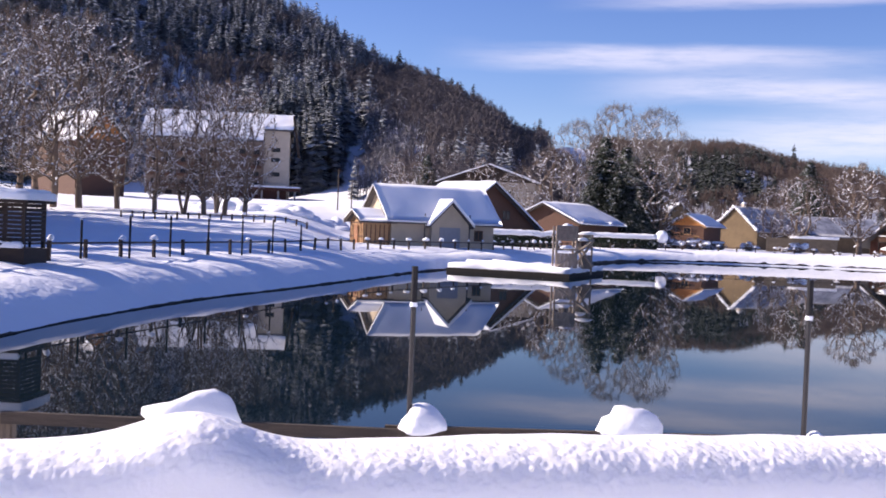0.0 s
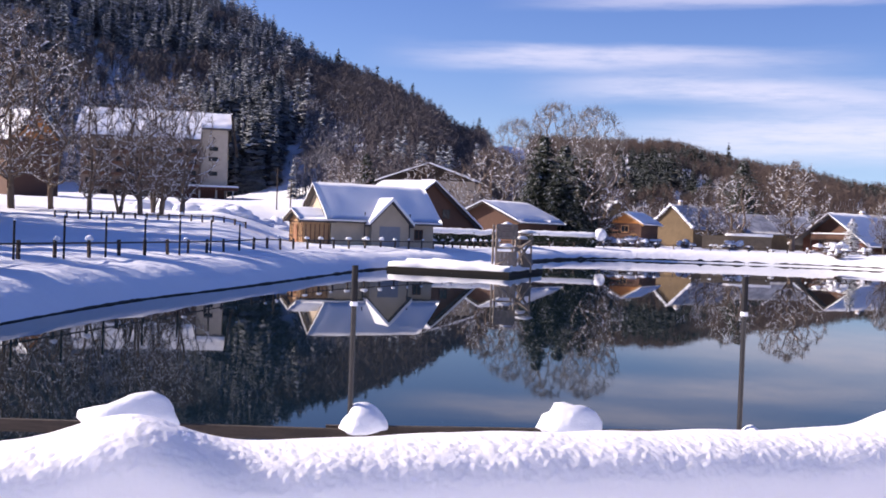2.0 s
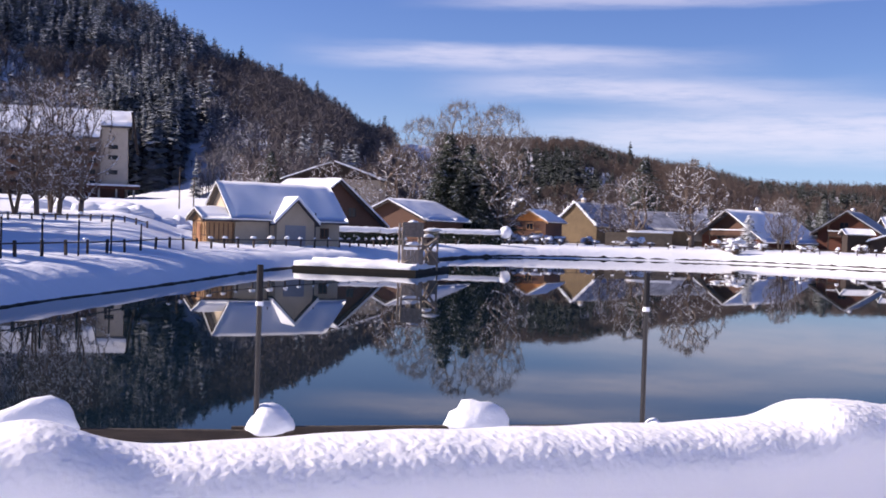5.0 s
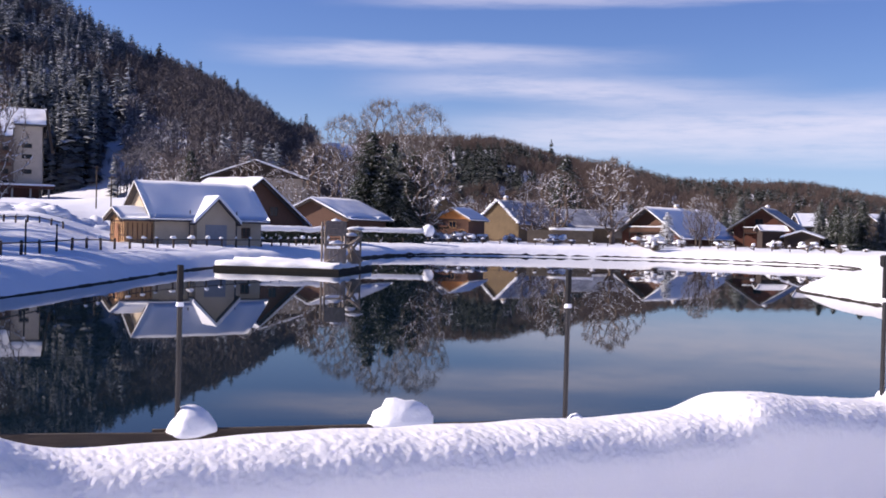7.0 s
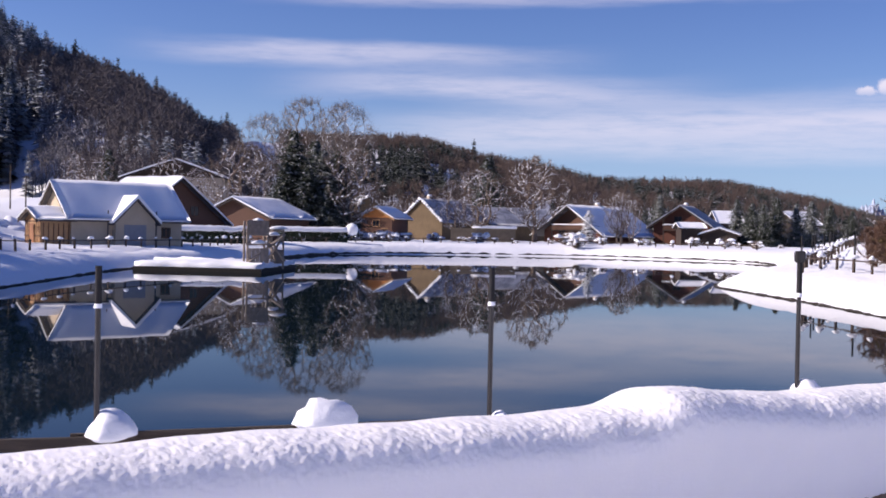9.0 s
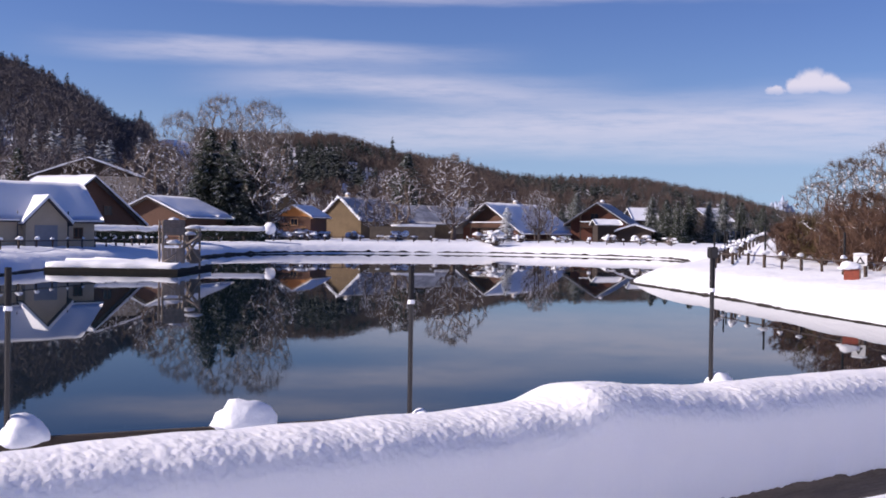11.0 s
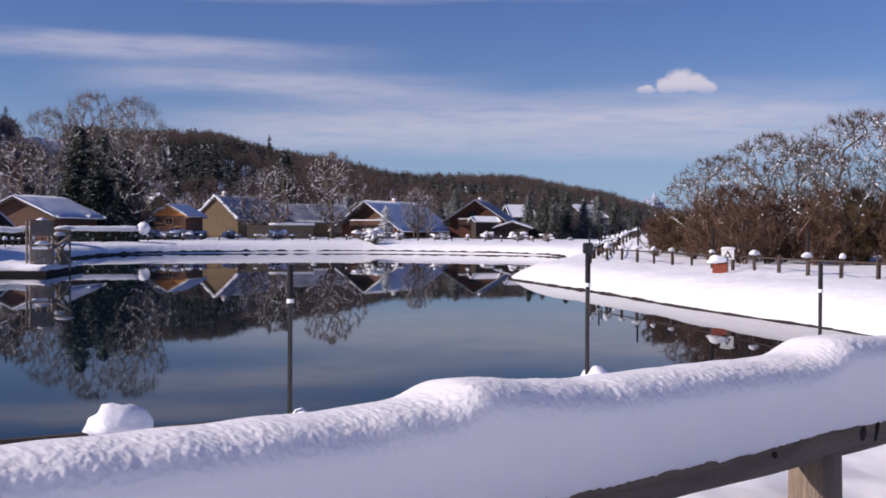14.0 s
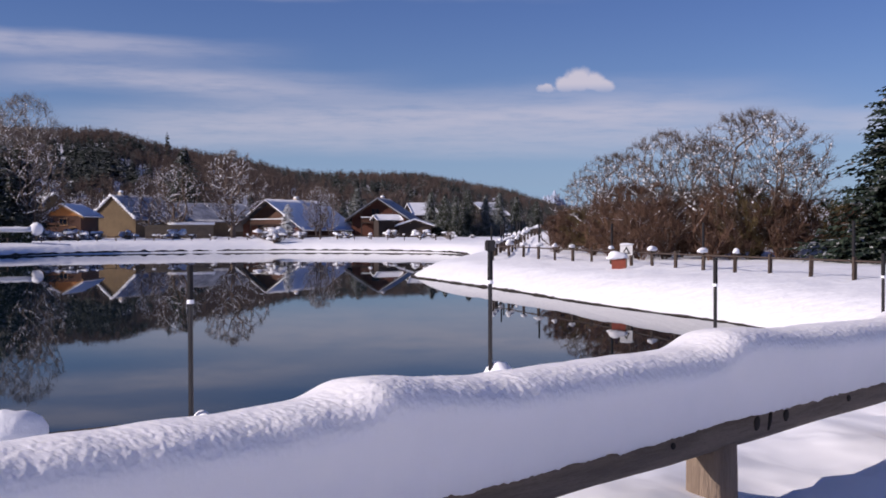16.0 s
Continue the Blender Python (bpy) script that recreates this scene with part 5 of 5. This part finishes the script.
# ---- hut on the wooded bank ----
def dark_hut():
    x, y = -15.4, 38.2
    z = ground_at(-14.2, 37.5) - 0.1
    ob = base("wooden_hut", pose(x, y, z, 0, 0, -4), "small dark slatted wooden hut with thick snow on its flat roof", "hut")
    part("floor_box", boxes((-1.6, 1.45, -0.9, 0.9, -0.2, 0.62)), DARK_WOOD, ob)
    part("ledge_snow", boxes((-1.6, 1.4, -1.02, -0.6, 0.625, 0.82), bevel=0.05), SNOW, ob)
    for px in (-1.5, -0.05, 1.35):
        for py in (-0.75, 0.8):
            part("post", boxes((px - 0.06, px + 0.06, py - 0.06, py + 0.06, 0.6, 2.15)), DARK_WOOD, ob)
    for k in range(9):
        part("slat", boxes((-1.5, 1.35, -0.6, -0.56, 0.85 + k * 0.145, 0.97 + k * 0.145)), DARK_WOOD, ob)
        part("slat", boxes((1.38, 1.42, -0.7, 0.75, 0.85 + k * 0.145, 0.97 + k * 0.145)), DARK_WOOD, ob)
    part("roof", boxes((-1.9, 1.6, -1.1, 1.1, 2.15, 2.25)), DARK_WOOD, ob)
    bm = boxes((-1.95, 1.65, -1.15, 1.15, 2.255, 2.62))
    bmesh.ops.subdivide_edges(bm, edges=bm.edges, cuts=6, use_grid_fill=True)
    for v in bm.verts:
        w = noise.noise(v.co * 1.2)
        v.co.z += w * 0.09 * (v.co.z > 2.3)
        k = 0.9 if v.co.z > 2.55 else 1
        v.co.x *= k + 0.02 * w
        v.co.y *= k
    part("roof_snow", bm, SNOW, ob, "thick snow on the roof", smooth=True)


dark_hut()


# ---- sign and red box on the sunny bank ----
def warning_sign():
    x, y = 34.15, 39.9
    z = ground_at(x, y) + 0.16
    ob = base("warning_sign", pose(x, y, z, 0, 0, -48), "small white warning sign with a dark triangle on a post", "sign")
    part("post", boxes((-0.03, 0.03, 0.01, 0.07, -0.45, 0.82)), GREY_WOOD, ob)
    part("board", boxes((-0.29, 0.29, -0.02, 0.009, 0.36, 0.86), bevel=0.008), WHITE_PAINT, ob)
    bm = prism(bmesh.new(), [(-0.19, 0.44), (0.19, 0.44), (0, 0.77)], -0.006, 0.006)
    bmesh.ops.rotate(bm, verts=bm.verts, cent=(0, 0, 0), matrix=Matrix.Rotation(radians(90), 3, "Z"))
    bmesh.ops.translate(bm, verts=bm.verts, vec=(0, -0.03, 0))
    mark = part("triangle_mark", bm, TAR, ob, "dark triangle mark")
    bm = prism(bmesh.new(), [(-0.1, 0.49), (0.1, 0.49), (0, 0.66)], -0.006, 0.006)
    bmesh.ops.rotate(bm, verts=bm.verts, cent=(0, 0, 0), matrix=Matrix.Rotation(radians(90), 3, "Z"))
    bmesh.ops.translate(bm, verts=bm.verts, vec=(0, -0.04, 0))
    part("field", bm, WHITE_PAINT, mark, "white inner field")
    snow_lump("snow_cap", ob, 0.33, 0.08, 0.07, 4, (0, 0, 0.86))
    z = ground_at(33.1, 39.2)
    ob = base("lifebuoy_box", pose(33.1, 39.2, z, 0, 0, -40), "faded red wooden box under a cap of snow by the fence", "box")
    part("body", boxes((-0.32, 0.32, -0.25, 0.25, -0.1, 0.45), bevel=0.02), RED_BOX, ob)
    part("lid", boxes((-0.36, 0.36, -0.29, 0.29, 0.452, 0.5), bevel=0.01), RED_WOOD, ob)
    snow_lump("snow_cap", ob, 0.5, 0.36, 0.32, 9, (-0.1, 0, 0.5))


RED_BOX = surface("faded_red_paint", (0.3, 0.07, 0.04), 0.6, (0.2, 0.06, 0.04), 6.0, fine=0.3)
WHITE_PAINT = surface("white_paint", (0.75, 0.75, 0.74), 0.5, (0.6, 0.6, 0.6), 4.0)
warning_sign()


# ---- garden walls, hedges, shrubs ----
def hedge(label, a, b, z0, z1, thick, seed):
    """A clipped dark hedge with a thick lid of snow."""
    a, b = Vector(a), Vector(b)
    ln, turn = (b - a).length, math.degrees(math.atan2((b - a).y, (b - a).x))
    ob = base("hedge", pose(a.x, a.y, z0, 0, 0, turn), label, "hedge")
    rng = np.random.RandomState(seed)
    v, f = [], []
    for _ in range(int(ln * 170)):
        p = np.array([rng.uniform(0, ln), rng.uniform(-thick, thick) * 0.5, rng.uniform(-0.3, (z1 - z0) * 0.75)])
        k = len(v)
        for _ in range(3):
            v.append(p + rng.normal(0, 0.16, 3))
        f.append((k, k + 1, k + 2))
    part("foliage", mesh_of("foliage", v, f, SNOWY_NEEDLE), SNOWY_NEEDLE, ob)
    part("branch_core", boxes((0, ln, -thick * 0.12, thick * 0.12, -0.3, (z1 - z0) * 0.5)), NEEDLE, ob)
    bm = boxes((0, ln, -thick * 0.6, thick * 0.6, (z1 - z0) * 0.62, z1 - z0))
    bmesh.ops.subdivide_edges(bm, edges=[e for e in bm.edges if abs((e.verts[0].co - e.verts[1].co).x) > 0.1], cuts=int(ln * 2))
    for q in bm.verts:
        w = noise.noise(Vector((q.co.x * 0.9, q.co.y * 2, seed)))
        q.co.z += w * 0.16
        q.co.y *= 0.85 if q.co.z > (z1 - z0) * 0.85 else 1
    part("snow_lid", bm, SNOW, ob, "thick lid of snow", smooth=True)


hedge("dark clipped hedge with a thick flat lid of snow", (4.6, 122.5), (12.6, 122.0), 1.7, 3.25, 1.1, 1)
hedge("long dark hedge under a lid of snow beside the spruces", (19.3, 148.5), (28.2, 147.0), 1.7, 3.45, 1.2, 2)


def garden_wall():
    ob = base("garden_wall", pose(51.6, 177.8, 1.5, 0, 0, -17), "grey-brown rendered shed wall with an uneven strip of snow", "wall")
    part("wall", boxes((0, 10.8, 0, 3.2, -0.4, 2.35)), OCHRE_DARK, ob)
    bm = boxes((3.6, 11.0, -0.25, 3.4, 2.355, 2.75))
    bmesh.ops.subdivide_edges(bm, edges=bm.edges, cuts=5, use_grid_fill=True)
    for v in bm.verts:
        v.co.z += 0.16 * noise.noise(v.co * 0.8) * (v.co.z > 2.4)
    part("snow_strip", bm, SNOW, ob, smooth=True)


OCHRE_DARK = surface("dark_rough_render", (0.15, 0.12, 0.09), 0.9, (0.1, 0.08, 0.06), 1.5, fine=0.3)
garden_wall()


def shrub(seed, w, h, label):
    """A round bush: twigs under clots of snow."""
    ob = base("shrub", Matrix(), label, "bush", "snowy shrubs along the far bank")
    rng = np.random.RandomState(seed)
    segs = []
    for _ in range(150):
        a, t = rng.uniform(0, 6.28), rng.uniform(0.1, 1.4)
        p = np.array([rng.normal(0, 0.1) * w, rng.normal(0, 0.1) * w, 0])
        q = p + np.array([math.cos(a) * math.sin(t) * w, math.sin(a) * math.sin(t) * w, h * math.cos(t) * rng.uniform(0.7, 1.1) + 0.1])
        segs.append((*p, *q, 0.025, 0.008))
    v, f = prisms(segs, 3)
    part("twig_clump", mesh_of("twig_clump", v, f, SNOWY_BARK), SNOWY_BARK, ob)
    for k in range(12):
        a = rng.uniform(0, 6.28)
        r = rng.uniform(0.1, 0.9) * w
        snow_lump("snow_clot", ob, w * rng.uniform(0.18, 0.4), w * rng.uniform(0.18, 0.36), h * rng.uniform(0.12, 0.26), seed + k, (math.cos(a) * r, math.sin(a) * r, h * rng.uniform(0.2, 0.85)))
    return ob


SHRUBS = [shrub(600 + i, 0.8 + 0.2 * i, 0.8 + 0.12 * i, "low garden shrub bowed under clots of snow") for i in range(4)]


def shrubs():
    rng = random.Random(77)
    spots = [az_pt(9.8 + 0.62 * i + rng.uniform(-0.25, 0.25), rng.uniform(154, 182)) for i in range(38) if i % 7 not in (1, 3, 4)] + [az_pt(10.6 + 0.27 * i, 163 + 3 * (i % 3)) for i in range(12)]
    for i, (x, y) in enumerate(spots):
        if i < 4:
            place(SHRUBS[i], x, y, rng.uniform(0, 360), 1.1)
        else:
            copy_at(SHRUBS[i % 4], x, y, rng.uniform(0, 360), rng.uniform(0.55, 1.6))


shrubs()
ball = base("round_shrub", pose(*az_pt(11.1, 160), 1.75), "clipped round shrub wholly covered by a ball of snow", "bush")
bm = bmesh.new()
bmesh.ops.create_icosphere(bm, subdivisions=3, radius=0.9, matrix=Matrix.Translation((0, 0, 1.45)))
for v in bm.verts:
    v.co += v.co.normalized() * 0.08 * noise.noise(v.co * 1.5)
part("snow_ball", bm, SNOW, ball, smooth=True)
part("stem", rod(bmesh.new(), (0, 0, -0.3), (0, 0, 0.6), 0.12), BARK, ball)


def snow_pile(az, r, w, d, h, seed):
    x, y = az_pt(az, r)
    ob = snow_lump("snowdrift", None, w, d, h, seed)
    ob.location = (x, y, ground_at(x, y) - 0.15)
    tagged(ob, "heap of cleared snow at the edge of the field", "snow heap", "heaps of cleared snow")


heaps = random.Random(61)
for i in range(26):
    w = heaps.uniform(0.8, 2.6)
    snow_pile(-12.6 + 0.29 * i + heaps.uniform(-0.15, 0.15), heaps.uniform(146, 154), w, w * 0.7, heaps.uniform(0.5, 1.5), 30 + i)
snow_pile(49.6, 66, 1.3, 1.0, 1.0, 41)


# ---- trees ----
DARK_NEEDLE = snowy("dark_spruce_needles", (0.03, 0.042, 0.034), (0.08, 0.09, 0.062), 0.9, 1.4, 1.6, island=0.15)
BIG = [bare_tree("bare_tree", 900 + i, 19.0, "tall leafless tree with snow along its branches", wide=6.6, low=0.16, points=400, belly=0.5, tuft=7, twig=1.2, tip=0.018, clots=0.62, clot_size=0.09, twig_wide=0.04, group="bare trees by the field") for i in range(3)]
SLIM = [bare_tree("bare_tree", 930 + i, 13.5, "upright leafless tree with snowy twigs", wide=3.6, low=0.13, stems=1 + (i % 2) * 2, lean=0.25, points=260, belly=0.6, tuft=6, twig=1.0, tip=0.017, clots=0.75, clot_size=0.085, twig_wide=0.04, group="bare trees by the field") for i in range(3)]
GARDEN = [bare_tree("garden_tree", 960 + i, 12.0, "leafless garden tree with snow-laden branches", wide=4.6, low=0.18, points=300, belly=0.55, tuft=8, twig=1.0, tip=0.022, clots=0.65, clot_size=0.1, twig_wide=0.05, group="garden trees") for i in range(2)]
WILLOW = [bare_tree("willow_tree", 980 + i, 8.6, "broad many-stemmed leafless tree with fine grey-brown twig ends", WILLOW_TWIG, wide=4.3, low=0.16, stems=6, lean=0.6, points=520, belly=0.6, tuft=13, twig=0.65, tip=0.0095, clots=0.5, clot_size=0.06, twig_wide=0.02, group="trees of the thicket") for i in range(2)]
SNOW_NEEDLE = snowy("snow_laden_needles", (0.035, 0.045, 0.038), (0.08, 0.09, 0.07), 0.3, 0.9, 1.2, island=0.4)
SMALL_SPRUCE = spruce("spruce_tree", 1001, 5.6, 2.5, 18, 13, "small spruce bowed under thick snow before the chalet", "spruces", SNOW_NEEDLE, 0.14)
place(SMALL_SPRUCE, *az_pt(23.25, 180), 0)
SPRUCE = [spruce("spruce_tree", 990 + i, 13.0, 5.2, 38, 20, "dark green spruce with a little snow on its boughs", "spruces", DARK_NEEDLE if i < 2 else None, 0.095) for i in range(3)]
GREEN_NEEDLE = snowy("green_spruce_needles", (0.014, 0.026, 0.02), (0.04, 0.055, 0.036), 0.95, 1.4, 1.2, island=0.06)
NEAR_SPRUCE = spruce("spruce_tree", 996, 10.0, 4.0, 50, 24, "dense dark green spruce with little snow beside the thicket", "spruces", GREEN_NEEDLE, 0.09, 0.5)
place(NEAR_SPRUCE, *az_pt(54.0, 57), 20)


def stand(kinds, rows):
    """Rows of template, azimuth, range, turn, scale; the first of each kind is the model itself."""
    used = set()
    for k, az, r, turn, scale in rows:
        x, y = az_pt(az, r)
        ob = kinds[k]
        if k in used:
            copy_at(ob, x, y, turn, scale)
        else:
            used.add(k)
            place(ob, x, y, turn, scale)


# trees left of -24 degrees are unseen, added to shade bank and field
stand(BIG, [(0, -18.2, 124, 0, 1.08), (1, -19.4, 122, 40, 1.05), (2, -21.0, 126, 100, 1.1), (0, -22.8, 110, 160, 1.0), (1, -16.4, 128, 220, 0.9), (2, -25.5, 104, 20, 1.0), (0, -28, 96, 80, 0.95), (1, -31, 92, 130, 1.0), (2, -20.2, 136, 300, 1.05), (0, -24.2, 92, 10, 0.9), (2, -27, 88, 60, 0.95), (1, -30, 84, 200, 0.9), (0, -33, 86, 250, 1.0), (2, -34, 74, 120, 0.9), (1, -37, 66, 30, 0.9), (0, -41, 58, 20, 0.8),
            ])
TALL = [bare_tree("bare_tree", 915 + i, 22.0, "very tall leafless tree rising behind the spruces", BARE_BARK, wide=5.6, low=0.22, points=520, belly=0.6, tuft=8, twig=1.7, tip=0.017, clots=0.3, clot_size=0.085, twig_wide=0.034, rising=1.2, group="tall bare trees") for i in range(2)]
stand(TALL, [(0, 6.7, 196, 10, 0.96), (1, 8.7, 202, 75, 1.13), (0, 10.6, 192, 200, 1.05)])
stand(SLIM, [(0, -14.6, 118, 0, 0.95), (1, -13.2, 121, 50, 1.0), (2, -12.2, 117, 90, 1.0), (0, -11.2, 122, 150, 1.05), (2, -10.2, 118, 250, 0.95), (1, -11.6, 129, 110, 1.0),
             (0, -2.6, 178, 30, 0.75), (1, -1.4, 176, 70, 0.7), (2, 1.8, 168, 140, 0.8), (0, 3.2, 175, 210, 0.7), (2, 24.7, 196, 60, 0.65), (1, 25.4, 205, 10, 0.6)])
stand(GARDEN, [(0, 5.4, 168, 20, 1.15), (1, 17.6, 186, 80, 1.0), (0, 20.5, 190, 150, 1.2), (1, 11.0, 166, 220, 1.15), (0, 16.4, 200, 260, 0.9), (1, 24.9, 196, 10, 0.75)])
stand(WILLOW, [(0, 46.9, 61, 0, 0.9), (1, 42.6, 63, 60, 0.8), (0, 48.6, 67, 130, 0.7), (1, 44.6, 67, 200, 0.78), (0, 40.2, 70, 20, 0.72), (1, 38.6, 84, 50, 0.6)])
stand(SPRUCE, [(0, 8.1, 170, 0, 1.28), (1, 9.2, 176, 40, 1.22), (2, 9.6, 168, 90, 1.05), (1, 10.4, 172, 130, 1.1), (2, 7.5, 174, 200, 0.85), (0, 8.8, 166, 300, 0.85), (1, 10.0, 165, 20, 0.7), (0, -1.0, 205, 20, 0.85), (1, 1.7, 210, 60, 0.8),
               (0, 55.6, 66, 70, 0.6), (1, 31.9, 201, 90, 0.45), (2, 30.6, 208, 140, 0.66), (0, 31.3, 203, 180, 0.6), (2, 31.9, 208, 220, 0.6), (1, 32.5, 206, 260, 0.68), (2, 33.4, 208, 20, 0.6), (2, 34.1, 214, 300, 0.66),
               (1, 18.1, 300, 10, 1.75), (2, 26.8, 236, 50, 0.8), (0, 35.0, 260, 80, 0.7), (1, 36.0, 250, 120, 0.6),
               # two spruces past the left edge of view, added to shade the field
               (0, -24.6, 98, 15, 1.2), (2, -24.4, 112, 35, 1.2)])

# unseen spruces added beyond the hut so that the field lies in shade
shade_grove = random.Random(8)
for i in range(24):
    x, y = -50 - 9 * (i // 8) + shade_grove.uniform(-2, 2), 54 + 7.5 * (i % 8) + shade_grove.uniform(-2, 2)
    size = shade_grove.uniform(1.5, 1.9) if y < 86 else shade_grove.uniform(0.95, 1.2)
    if math.degrees(math.atan2(x, y)) < -27 and not (y < 72 and i % 3 == 0):
        copy_at(SPRUCE[i % 2], x, y, shade_grove.uniform(0, 360), size)



def thicket():
    """Dense rusty brush behind the sunny fence, in rounded clumps."""
    rng = np.random.RandomState(21)
    kinds = []
    for i in range(5):
        stout, thin, twigs = grow(1200 + i, 3.4, wide=1.7, low=0.1, stems=6, lean=0.45, points=60, belly=0.55, tuft=16, twig=0.7, tip=0.011, rising=1.2)
        kinds.append((np.array(stout + thin), np.array(twigs)))
    made = {"rust": ([], []), "olive": ([], [])}
    for k in range(95):
        az = rng.uniform(37.0, 58)
        r = rng.uniform(57, 80) + (10 if az < 39.5 else 0)
        lift = np.interp(az, [36, 38, 40, 42, 44, 47, 50, 57], [0.5, 0.7, 1.0, 1.1, 1.05, 1.0, 0.8, 0.7]) * rng.uniform(0.75, 1.2)
        x, y = az_pt(az, r)
        c, d, z = math.cos(k * 1.9) * lift, math.sin(k * 1.9) * lift, ground_at(x, y) - 0.1
        pick = made["olive" if rng.uniform() < 0.28 else "rust"]
        for s, to in zip(kinds[k % 5], pick):
            s = s.copy()
            for o in (0, 3):
                sx, sy = s[:, o].copy(), s[:, o + 1].copy()
                s[:, o], s[:, o + 1], s[:, o + 2] = sx * c - sy * d + x, sx * d + sy * c + y, s[:, o + 2] * lift + z
            to.append(s)
    for what, mat, label in (("rust", RUST_TWIG, "rusty brown thicket of leafless brush behind the fence"), ("olive", OLIVE_TWIG, "olive-golden leafless brush mixed into the thicket")):
        v, f = prisms(np.concatenate(made[what][0]), 3)
        tagged(new("thicket", mesh_of("thicket", v, f, mat)), label, "brush", kind="stuff")
        v, f = slivers(np.concatenate(made[what][1]), 0.028, 4)
        tagged(new("thicket_spray", mesh_of("thicket_spray", v, f, mat)), "fine twigs of the " + label, "brush", kind="stuff")


thicket()


def utility_pole(az, r, h):
    x, y = az_pt(az, r)
    ob = base("utility_pole", pose(x, y, ground_at(x, y) - 0.4), "tall thin wooden pole standing on the snowy slope", "pole", "poles on the slope")
    part("shaft", rod(bmesh.new(), (0, 0, 0), (0, 0, h), 0.13, 0.09), DARK_POST, ob)
    part("cross_arm", boxes((-0.7, 0.7, -0.06, 0.06, h - 0.5, h - 0.38)), DARK_POST, ob)


utility_pole(-5.5, 205, 8.0)
utility_pole(-4.8, 200, 6.5)
